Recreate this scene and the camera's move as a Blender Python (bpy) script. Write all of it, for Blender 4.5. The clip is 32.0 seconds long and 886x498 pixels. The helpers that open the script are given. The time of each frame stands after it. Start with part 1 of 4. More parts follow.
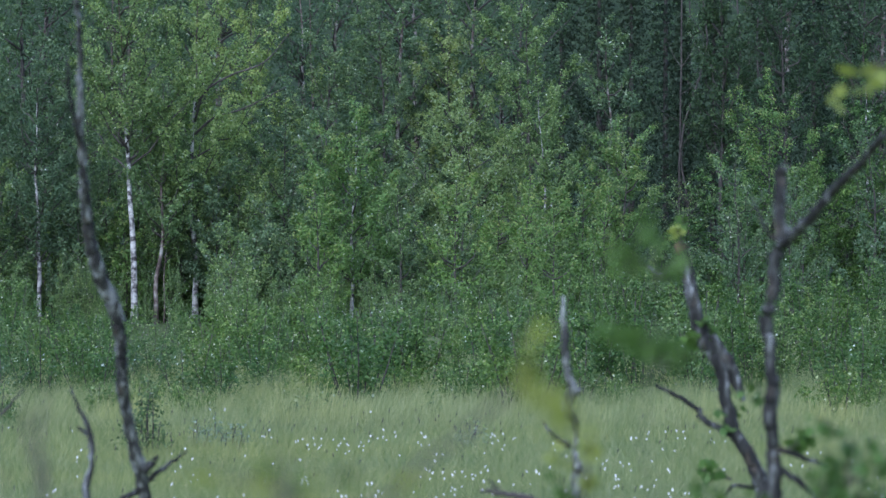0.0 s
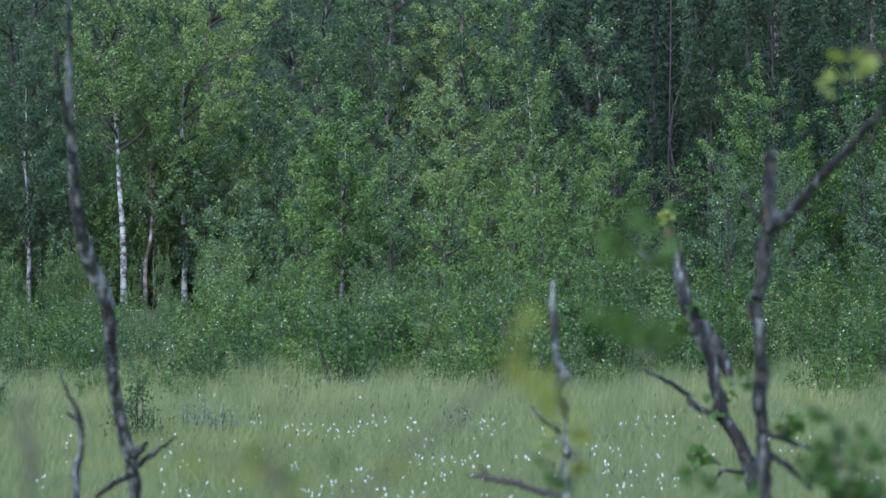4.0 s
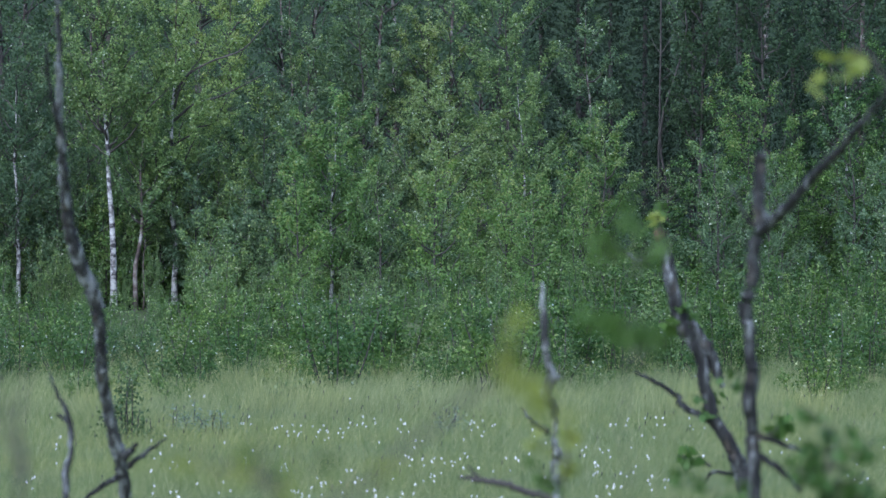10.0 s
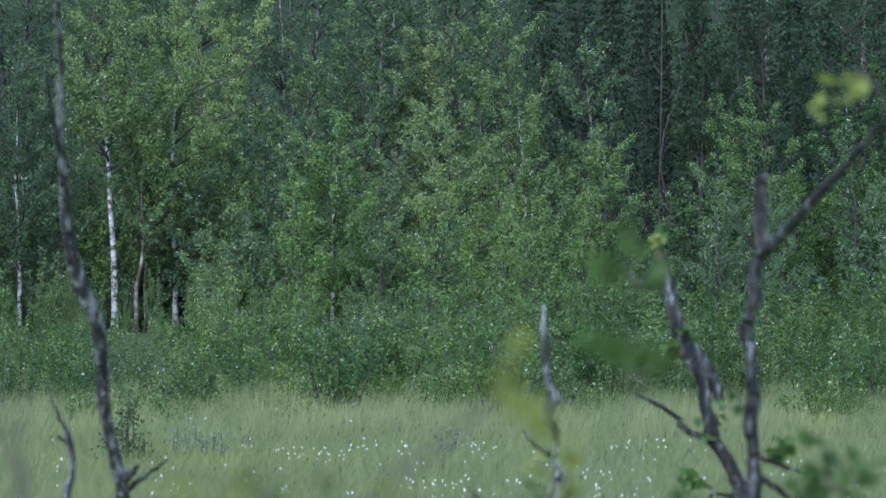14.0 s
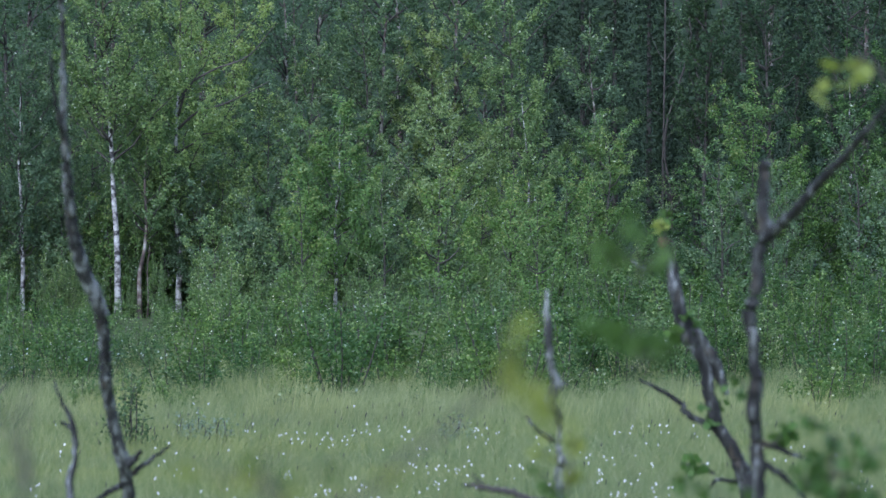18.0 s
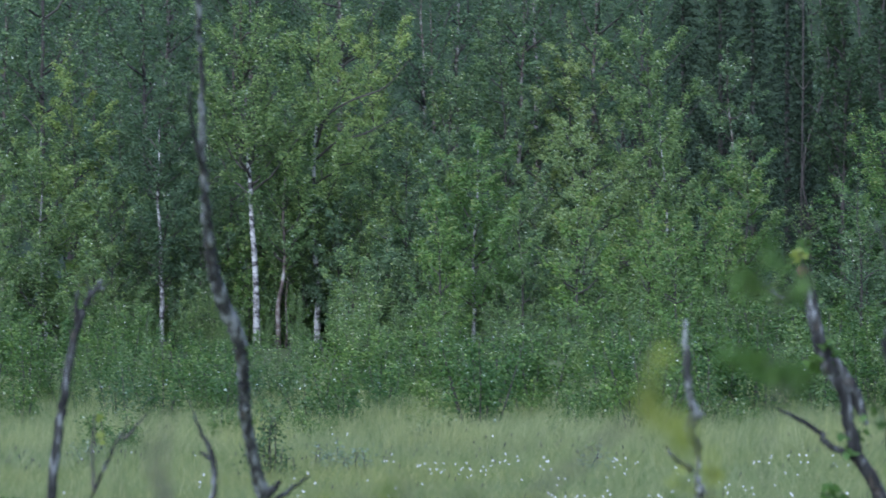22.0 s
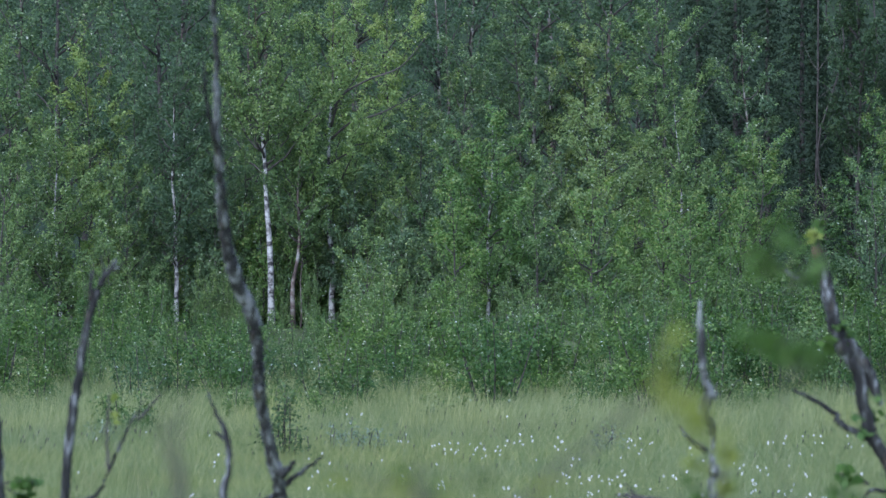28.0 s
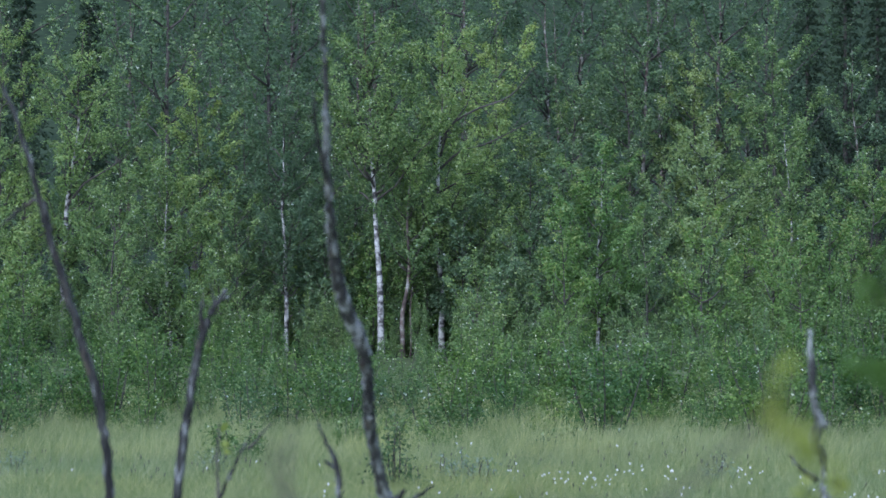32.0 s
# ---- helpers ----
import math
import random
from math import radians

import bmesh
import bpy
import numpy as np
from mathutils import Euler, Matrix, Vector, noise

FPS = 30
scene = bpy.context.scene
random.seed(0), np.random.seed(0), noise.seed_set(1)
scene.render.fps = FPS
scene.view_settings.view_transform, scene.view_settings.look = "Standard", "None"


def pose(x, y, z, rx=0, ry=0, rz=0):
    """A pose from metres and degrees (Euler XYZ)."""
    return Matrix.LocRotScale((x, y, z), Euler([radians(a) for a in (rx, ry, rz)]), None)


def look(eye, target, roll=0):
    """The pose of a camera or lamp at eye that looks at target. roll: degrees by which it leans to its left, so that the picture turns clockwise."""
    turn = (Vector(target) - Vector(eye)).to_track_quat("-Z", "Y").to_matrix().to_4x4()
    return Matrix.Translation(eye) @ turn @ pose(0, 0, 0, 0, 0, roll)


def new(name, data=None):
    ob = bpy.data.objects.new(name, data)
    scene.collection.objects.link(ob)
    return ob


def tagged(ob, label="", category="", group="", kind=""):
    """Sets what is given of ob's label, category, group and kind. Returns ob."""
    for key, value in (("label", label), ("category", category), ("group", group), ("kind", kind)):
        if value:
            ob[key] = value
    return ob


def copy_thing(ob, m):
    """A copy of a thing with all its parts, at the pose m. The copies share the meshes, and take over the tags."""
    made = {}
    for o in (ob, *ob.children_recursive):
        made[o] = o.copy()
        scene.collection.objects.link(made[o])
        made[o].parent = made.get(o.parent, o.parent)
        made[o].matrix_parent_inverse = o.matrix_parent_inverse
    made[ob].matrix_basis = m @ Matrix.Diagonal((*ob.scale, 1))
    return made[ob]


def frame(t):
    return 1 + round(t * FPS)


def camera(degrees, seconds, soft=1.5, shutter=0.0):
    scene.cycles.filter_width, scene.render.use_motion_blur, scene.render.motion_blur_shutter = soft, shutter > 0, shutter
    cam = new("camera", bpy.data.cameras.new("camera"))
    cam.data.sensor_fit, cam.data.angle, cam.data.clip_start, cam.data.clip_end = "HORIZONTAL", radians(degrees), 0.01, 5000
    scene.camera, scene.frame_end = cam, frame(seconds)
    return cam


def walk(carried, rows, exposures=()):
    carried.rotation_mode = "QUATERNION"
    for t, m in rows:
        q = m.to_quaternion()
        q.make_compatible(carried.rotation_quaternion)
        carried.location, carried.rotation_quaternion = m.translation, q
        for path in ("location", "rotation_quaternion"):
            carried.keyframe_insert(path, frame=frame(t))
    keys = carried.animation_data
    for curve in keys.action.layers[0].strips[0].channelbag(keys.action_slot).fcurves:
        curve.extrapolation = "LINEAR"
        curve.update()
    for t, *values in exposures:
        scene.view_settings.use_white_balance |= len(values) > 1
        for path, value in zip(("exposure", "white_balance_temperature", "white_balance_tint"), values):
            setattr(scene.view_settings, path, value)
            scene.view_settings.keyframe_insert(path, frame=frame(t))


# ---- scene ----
# ---- camera: a long lens on a stand, turning where it is ----
EYE = 2.75
cam = camera(12.0, 32.0, soft=1.5, shutter=1.0)
cam.data.dof.use_dof = True
cam.data.dof.focus_distance = 86.0
cam.data.dof.aperture_fstop = 6.3
ROWS = [
    (0.0, 0.000, -0.545, -0.002),
    (0.5, 0.048, -0.569, 0.005),
    (1.0, 0.072, -0.570, -0.006),
    (1.5, 0.046, -0.594, -0.020),
    (2.0, -0.009, -0.649, 0.016),
    (2.5, -0.088, -0.672, 0.012),
    (3.0, -0.106, -0.708, 0.025),
    (3.5, -0.160, -0.732, 0.041),
    (5.5, -0.018, -0.790, 0.036),
    (6.0, -0.006, -0.811, 0.063),
    (6.5, 0.010, -0.802, 0.031),
    (7.0, 0.008, -0.791, -0.007),
    (7.5, -0.020, -0.790, 0.020),
    (8.0, -0.082, -0.788, 0.053),
    (8.5, -0.195, -0.766, 0.024),
    (9.0, -0.236, -0.754, 0.020),
    (9.5, -0.260, -0.733, 0.002),
    (10.0, -0.280, -0.726, 0.014),
    (10.5, -0.278, -0.722, -0.001),
    (11.0, -0.261, -0.710, -0.015),
    (11.5, -0.384, -0.688, -0.013),
    (12.0, -0.419, -0.688, -0.026),
    (12.5, -0.417, -0.637, -0.020),
    (13.0, -0.351, -0.558, -0.028),
    (13.5, -0.298, -0.492, -0.034),
    (14.0, -0.266, -0.426, 0.010),
    (14.5, -0.269, -0.404, 0.015),
    (16.5, -0.301, -0.511, -0.016),
    (17.0, -0.333, -0.564, 0.026),
    (17.5, -0.295, -0.604, -0.007),
    (18.0, -0.223, -0.623, -0.005),
    (18.5, -0.135, -0.654, -0.028),
    (19.0, -0.104, -0.678, -0.014),
    (19.5, 0.116, -0.618, 0.024),
    (20.0, 0.527, -0.506, 0.070),
    (20.5, 0.785, -0.405, 0.062),
    (21.0, 0.997, -0.309, 0.135),
    (21.5, 1.288, -0.276, 0.132),
    (22.0, 1.653, -0.213, 0.168),
    (22.5, 1.944, -0.155, 0.164),
    (23.0, 2.104, -0.145, 0.172),
    (23.5, 2.189, -0.190, 0.186),
    (24.0, 2.188, -0.266, 0.172),
    (24.5, 2.071, -0.320, 0.149),
    (25.0, 1.989, -0.395, 0.167),
    (25.5, 1.959, -0.431, 0.133),
    (27.5, 1.864, -0.458, 0.166),
    (28.0, 1.851, -0.481, 0.122),
    (28.5, 1.944, -0.477, 0.165),
    (29.0, 1.984, -0.469, 0.154),
    (29.5, 2.147, -0.436, 0.179),
    (30.0, 2.451, -0.340, 0.181),
    (30.5, 2.710, -0.259, 0.191),
    (31.0, 2.966, -0.184, 0.178),
    (31.5, 3.174, -0.120, 0.242),
    (32.0, 3.340, -0.081, 0.213),
]
walk(cam, [(t, pose(0, 0, EYE, 90 + pitch, roll, yaw)) for t, yaw, pitch, roll in ROWS],
     exposures=[(0.0, 1.19, 5600, 18), (32.0, 1.19, 5600, 18)])

# ---- overcast northern summer night ----
SUN_UP, SUN_ROUND = 46.0, 205.0
world = bpy.data.worlds.new("overcast_sky")
scene.world = world
world.use_nodes = True
wt = world.node_tree
sky = wt.nodes.new("ShaderNodeTexSky")
sky.sky_type, sky.sun_disc = "NISHITA", False
sky.sun_elevation, sky.sun_rotation = radians(SUN_UP), radians(SUN_ROUND)
sky.air_density, sky.dust_density, sky.ozone_density = 1.0, 0.8, 1.5
wt.links.new(sky.outputs[0], wt.nodes["Background"].inputs[0])
wt.nodes["Background"].inputs[1].default_value = 0.09
sun_data = bpy.data.lights.new("sun", "SUN")
sun_data.energy, sun_data.angle, sun_data.color = 2.0, radians(90), (0.95, 0.98, 1.0)
sun = new("sun", sun_data)
sun_way = Vector((math.sin(radians(SUN_ROUND)) * math.cos(radians(SUN_UP)),
                  math.cos(radians(SUN_ROUND)) * math.cos(radians(SUN_UP)), math.sin(radians(SUN_UP))))
sun.matrix_world = look(sun_way * 50, (0, 0, 0))


# ---- materials ----
def graph(name):
    m = bpy.data.materials.new(name)
    m.use_nodes = True
    nt = m.node_tree
    return m, nt, nt.nodes["Principled BSDF"], nt.nodes["Material Output"]


def ramp(nt, stops, fac):
    r = nt.nodes.new("ShaderNodeValToRGB")
    el = r.color_ramp.elements
    while len(el) < len(stops):
        el.new(0.5)
    for e, (p, c) in zip(el, stops):
        e.position, e.color = p, (*c, 1)
    nt.links.new(fac, r.inputs[0])
    return r.outputs[0]


def noise_at(nt, scale, detail=3, stretch=(1, 1, 1), space="Object"):
    tc, mp, n = (nt.nodes.new("ShaderNode" + k) for k in ("TexCoord", "Mapping", "TexNoise"))
    mp.inputs["Scale"].default_value = stretch
    n.inputs["Scale"].default_value, n.inputs["Detail"].default_value = scale, detail
    if space == "World":
        g = nt.nodes.new("ShaderNodeNewGeometry")
        nt.links.new(g.outputs["Position"], mp.inputs[0])
    else:
        nt.links.new(tc.outputs[space], mp.inputs[0])
    nt.links.new(mp.outputs[0], n.inputs["Vector"])
    return n.outputs["Fac"]


def mixed(nt, a, b, fac, mode="MIX"):
    x = nt.nodes.new("ShaderNodeMix")
    x.data_type, x.blend_type = "RGBA", mode
    for sock, val in ((x.inputs[6], a), (x.inputs[7], b), (x.inputs[0], fac)):
        if hasattr(val, "links"):
            nt.links.new(val, sock)
        else:
            sock.default_value = (*val, 1) if isinstance(val, tuple) else val
    return x.outputs[2]


def foliage(name, stops, rough=0.52, through_light=0.3, patch=1.1, tint=0.12, swing=0.45, even=0.15, bands=(1, 1, 1)):
    """Leaves: each its own shade, drifts of hue over the crown, a shade for each tree, light passing through."""
    m, nt, p, out = graph(name)
    geo, info = nt.nodes.new("ShaderNodeNewGeometry"), nt.nodes.new("ShaderNodeObjectInfo")
    mean = [sum(c[i] for _, c in stops[:3]) / len(stops[:3]) for i in range(3)]
    stops = [(q, tuple((1 - even) * v + even * m_ for v, m_ in zip(c, mean))) for q, c in stops]
    col = ramp(nt, stops, geo.outputs["Random Per Island"])
    drift = ramp(nt, [(0.3, (0.8, 0.9, 1.05)), (0.7, (1.15, 1.1, 0.85))], noise_at(nt, patch, 3, bands, "World"))
    col = mixed(nt, col, drift, swing, "MULTIPLY")
    each = ramp(nt, [(0.0, (0.8, 0.88, 0.92)), (0.5, (1.03, 1.02, 1.0)), (1.0, (1.3, 1.2, 0.95))], info.outputs["Random"])
    col = mixed(nt, col, each, min(1.0, tint * 4), "MULTIPLY")
    nt.links.new(col, p.inputs["Base Color"])
    p.inputs["Roughness"].default_value = rough
    p.inputs["Specular IOR Level"].default_value = 0.25
    tr = nt.nodes.new("ShaderNodeBsdfTranslucent")
    nt.links.new(mixed(nt, col, (1.15, 1.2, 0.6), 1.0, "MULTIPLY"), tr.inputs[0])
    mx = nt.nodes.new("ShaderNodeMixShader")
    mx.inputs[0].default_value = through_light
    nt.links.new(p.outputs[0], mx.inputs[1])
    nt.links.new(tr.outputs[0], mx.inputs[2])
    nt.links.new(mx.outputs[0], out.inputs[0])
    return m


def bark(name, stops, scale, stretch, rough=0.8, bump=0.5, fine=None, brown_from=None):
    m, nt, p, out = graph(name)
    n = noise_at(nt, scale, 4, stretch)
    col = ramp(nt, stops, n)
    f = noise_at(nt, scale * 6, 5, stretch if fine is None else fine)
    col = mixed(nt, col, ramp(nt, [(0.3, (0.62, 0.6, 0.6)), (0.7, (1.2, 1.2, 1.2))], f), 0.8, "MULTIPLY")
    if brown_from is not None:
        g, sep, span = (nt.nodes.new("ShaderNode" + k) for k in ("TexCoord", "SeparateXYZ", "MapRange"))
        nt.links.new(g.outputs["Object"], sep.inputs[0])
        nt.links.new(sep.outputs["Z"], span.inputs["Value"])
        span.inputs["From Min"].default_value, span.inputs["From Max"].default_value = brown_from, brown_from + 1.2
        col = mixed(nt, col, (0.075, 0.055, 0.042), span.outputs[0])
    nt.links.new(col, p.inputs["Base Color"])
    p.inputs["Roughness"].default_value = rough
    b = nt.nodes.new("ShaderNodeBump")
    b.inputs["Strength"].default_value, b.inputs["Distance"].default_value = bump, 0.01
    nt.links.new(f, b.inputs["Height"])
    nt.links.new(b.outputs[0], p.inputs["Normal"])
    return m


# palest stops: a few leaf undersides, and glints put into the colour
M_LEAF = foliage("birch_leaf", [(0.0, (0.062, 0.118, 0.047)), (0.5, (0.115, 0.192, 0.072)), (0.9, (0.184, 0.265, 0.104)), (0.97, (0.25, 0.32, 0.140)), (1.0, (0.5, 0.56, 0.5))], even=0.0)
M_LEAF_YELLOW = foliage("young_birch_leaf", [(0.0, (0.092, 0.156, 0.052)), (0.5, (0.178, 0.272, 0.090)), (0.9, (0.262, 0.365, 0.130)), (0.97, (0.31, 0.40, 0.16)), (1.0, (0.5, 0.56, 0.5))], even=0.0)
# bluer, darker copies: own hue plus shade and haze painted in for depth
M_LEAF_BLUE = foliage("shade_tinted_birch_leaf", [(0.0, (0.058, 0.106, 0.058)), (0.5, (0.102, 0.170, 0.090)), (0.9, (0.160, 0.235, 0.126)), (0.98, (0.2, 0.26, 0.16)), (1.0, (0.5, 0.54, 0.5))], even=0.0)
M_LEAF_DEEP = foliage("shade_darkened_wood_leaf", [(0.0, (0.042, 0.080, 0.044)), (0.6, (0.070, 0.122, 0.064)), (1.0, (0.108, 0.157, 0.082))])
M_SHRUB = foliage("shrub_leaf", [(0.0, (0.042, 0.088, 0.027)), (0.5, (0.066, 0.132, 0.040)), (0.93, (0.108, 0.190, 0.055)), (0.98, (0.2, 0.27, 0.10)), (1.0, (0.5, 0.56, 0.52))], patch=0.8, tint=0.25, swing=0.7, even=0.0)
M_WILLOW = foliage("willow_leaf", [(0.0, (0.046, 0.092, 0.036)), (0.6, (0.078, 0.138, 0.056)), (0.95, (0.125, 0.195, 0.09)), (1.0, (0.5, 0.56, 0.52))], patch=0.8, tint=0.25, swing=0.7)
# forest shade painted as a darker leaf colour
M_PAINTED_SHADE = foliage("painted_shade_leaf", [(0.0, (0.020, 0.046, 0.022)), (0.6, (0.040, 0.080, 0.037)), (1.0, (0.066, 0.108, 0.052))])
M_SPRIG = foliage("grey_sprig_leaf", [(0.0, (0.12, 0.17, 0.12)), (0.6, (0.17, 0.23, 0.17)), (1.0, (0.3, 0.37, 0.32))], patch=0.8)
M_LONE = foliage("lone_bush_leaf", [(0.0, (0.04, 0.075, 0.036)), (0.6, (0.075, 0.13, 0.056)), (0.95, (0.12, 0.18, 0.08)), (1.0, (0.3, 0.36, 0.3))])
M_THICKET = foliage("thicket_leaf", [(0.0, (0.024, 0.058, 0.016)), (0.5, (0.048, 0.102, 0.027)), (0.93, (0.082, 0.155, 0.041)), (0.985, (0.14, 0.22, 0.08)), (1.0, (0.35, 0.42, 0.36))], patch=0.8, tint=0.25, swing=0.7, even=0.0)
M_FRESH = foliage("fresh_birch_leaf", [(0.0, (0.072, 0.142, 0.042)), (0.45, (0.118, 0.218, 0.062)), (0.85, (0.172, 0.285, 0.088)), (0.97, (0.22, 0.32, 0.12)), (1.0, (0.4, 0.46, 0.432))])
# needles darkened below their own tone to paint the opening's deep shade
M_NEEDLE = foliage("shade_dark_spruce_needle", [(0.0, (0.016, 0.034, 0.019)), (1.0, (0.040, 0.066, 0.036))], 0.6, 0.1)
M_GRASS = foliage("meadow_grass", [(0.0, (0.095, 0.140, 0.060)), (0.35, (0.180, 0.232, 0.106)), (0.75, (0.275, 0.318, 0.158)), (1.0, (0.47, 0.44, 0.29))], 0.7, 0.4, 0.7, 0.0, 0.9, 0.0, (0.3, 1.0, 1.0))
M_STRAW = foliage("straw_grass", [(0.0, (0.20, 0.245, 0.115)), (0.5, (0.29, 0.33, 0.165)), (1.0, (0.42, 0.42, 0.25))], 0.7, 0.4)
M_PALE = foliage("pale_birch_leaf", [(0.0, (0.115, 0.178, 0.062)), (0.5, (0.212, 0.298, 0.112)), (0.9, (0.30, 0.385, 0.16)), (1.0, (0.52, 0.58, 0.5))], even=0.0)
# yellow tip leaves: young growth, and light on the tops put into colour
M_TIP = foliage("lit_young_shoot_leaf", [(0.0, (0.15, 0.205, 0.062)), (0.5, (0.22, 0.285, 0.095)), (1.0, (0.30, 0.36, 0.14))])
M_FRONT_LEAF = foliage("near_leaf", [(0.0, (0.046, 0.104, 0.026)), (1.0, (0.092, 0.172, 0.042))], 0.45, 0.35)
M_FRONT_YELLOW = foliage("near_young_leaf", [(0.0, (0.18, 0.23, 0.05)), (1.0, (0.28, 0.33, 0.09))], 0.45, 0.4)
M_BIRCH = bark("birch_bark", [(0.4, (0.038, 0.036, 0.036)), (0.48, (0.24, 0.238, 0.23)), (0.58, (0.44, 0.45, 0.43)), (1.0, (0.6, 0.61, 0.585))], 3.5, (1.6, 1.6, 2.4), fine=(1, 1, 6), brown_from=5.2)
M_BIRCH_BROWN = bark("red_brown_birch_bark", [(0.3, (0.044, 0.035, 0.030)), (0.5, (0.123, 0.095, 0.080)), (0.62, (0.299, 0.290, 0.260)), (1.0, (0.440, 0.470, 0.440))], 2.0, (2, 2, 2.5), fine=(1, 1, 5))
M_TWIG = bark("dark_twig_bark", [(0.3, (0.032, 0.029, 0.026)), (0.7, (0.090, 0.082, 0.071))], 3.0, (1, 1, 1))


def dead_bark(name, k, pale):
    """Weathered bark: dark patches, fibres along the limb, pale flakes where it has peeled."""
    m, nt, p, out = graph(name)
    col = ramp(nt, [(0.42, (0.011 * k, 0.012 * k, 0.011 * k)), (0.49, (0.036 * k, 0.039 * k, 0.036 * k)), (pale, (0.11 * k, 0.12 * k, 0.112 * k)), (pale + 0.08, (0.165, 0.178, 0.182))], noise_at(nt, 22.0, 9, (1.3, 1.3, 0.28)))
    fibre = noise_at(nt, 40.0, 5, (1.4, 1.4, 0.45))
    col = mixed(nt, col, ramp(nt, [(0.35, (0.35, 0.35, 0.35)), (0.5, (0.95, 0.95, 0.95)), (0.65, (1.6, 1.6, 1.6))], fibre), 1.0, "MULTIPLY")
    rust = ramp(nt, [(0.6, (0.0, 0.0, 0.0)), (0.7, (0.8, 0.8, 0.8))], noise_at(nt, 11.0, 5, (1.3, 1.3, 0.7)))
    col = mixed(nt, col, (0.06, 0.05, 0.036), rust)
    nt.links.new(col, p.inputs["Base Color"])
    p.inputs["Roughness"].default_value = 0.85
    bump = nt.nodes.new("ShaderNodeBump")
    bump.inputs["Strength"].default_value, bump.inputs["Distance"].default_value = 0.9, 0.01
    nt.links.new(fibre, bump.inputs["Height"])
    nt.links.new(bump.outputs[0], p.inputs["Normal"])
    return m


M_DEAD = dead_bark("weathered_dead_bark", 0.4, 0.58)
M_GREY = dead_bark("silver_grey_dead_wood", 0.55, 0.6)
M_ASH = dead_bark("ash_grey_dead_bark", 1.2, 0.55)
M_SILVER = dead_bark("pale_silver_dead_wood", 1.7, 0.57)
M_BROKEN = bark("raw_broken_wood", [(0.3, (0.06, 0.032, 0.022)), (0.7, (0.17, 0.09, 0.06))], 20.0, (1, 1, 0.3))
M_COTTON, nt_, p_, o_ = graph("cotton_tuft")
nt_.links.new(ramp(nt_, [(0.3, (0.5, 0.52, 0.48)), (0.7, (0.72, 0.72, 0.69))], noise_at(nt_, 60, 2)), p_.inputs["Base Color"])
p_.inputs["Roughness"].default_value = 0.95
M_GROUND, nt_, p_, o_ = graph("bog_ground")
c_ = ramp(nt_, [(0.3, (0.11, 0.14, 0.06)), (0.5, (0.16, 0.2, 0.09)), (0.7, (0.21, 0.25, 0.12))], noise_at(nt_, 0.35, 6, space="World"))
c_ = mixed(nt_, c_, ramp(nt_, [(0.3, (0.6, 0.6, 0.55)), (0.7, (1.25, 1.2, 1.1))], noise_at(nt_, 9.0, 4, space="World")), 0.8, "MULTIPLY")
# ground blends to dark green from y 80 to 104
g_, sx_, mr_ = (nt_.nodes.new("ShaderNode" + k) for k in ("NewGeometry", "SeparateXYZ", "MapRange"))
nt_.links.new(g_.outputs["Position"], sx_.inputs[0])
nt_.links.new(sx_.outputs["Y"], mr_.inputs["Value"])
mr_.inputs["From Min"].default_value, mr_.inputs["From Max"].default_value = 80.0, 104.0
dark_green_ = ramp(nt_, [(0.3, (0.014, 0.026, 0.013)), (0.7, (0.035, 0.055, 0.026))], noise_at(nt_, 1.2, 6, space="World"))
c_ = mixed(nt_, c_, dark_green_, mr_.outputs[0])
nt_.links.new(c_, p_.inputs["Base Color"])
p_.inputs["Roughness"].default_value = 0.95
p_.inputs["Specular IOR Level"].default_value = 0.1
b_ = nt_.nodes.new("ShaderNodeBump")
b_.inputs["Strength"].default_value = 0.6
nt_.links.new(noise_at(nt_, 14.0, 5, space="World"), b_.inputs["Height"])
nt_.links.new(b_.outputs[0], p_.inputs["Normal"])


# ---- mesh tools ----
def mesh_of(name, verts, faces, mat, smooth=False):
    """A mesh from arrays: verts (n, 3), faces (m, k)."""
    me = bpy.data.meshes.new(name)
    verts, faces = np.asarray(verts, np.float32), np.asarray(faces, np.int32)
    k = faces.shape[1]
    me.vertices.add(len(verts))
    me.vertices.foreach_set("co", verts.ravel())
    me.loops.add(faces.size)
    me.loops.foreach_set("vertex_index", faces.ravel())
    me.polygons.add(len(faces))
    me.polygons.foreach_set("loop_start", np.arange(0, faces.size, k, dtype=np.int32))
    if smooth:
        me.polygons.foreach_set("use_smooth", np.ones(len(faces), bool))
    me.materials.append(mat)
    me.update(calc_edges=True)
    return me


def part(name, me, parent=None, label=""):
    ob = new(name, me)
    ob.parent = parent
    return tagged(ob, label)


def unit(a):
    return a / np.maximum(np.linalg.norm(a, axis=-1, keepdims=True), 1e-9)


def glide(points, n):
    """A smooth line of n points through the control points."""
    p = np.asarray(points, float)
    p = np.vstack([2 * p[0] - p[1], p, 2 * p[-1] - p[-2]])
    s = np.linspace(0, len(p) - 3 - 1e-6, n)
    i, f = s.astype(int), (s - s.astype(int))[:, None]
    a, b, c, d = p[i], p[i + 1], p[i + 2], p[i + 3]
    return 0.5 * (2 * b + (c - a) * f + (2 * a - 5 * b + 4 * c - d) * f ** 2 + (3 * b - a - 3 * c + d) * f ** 3)


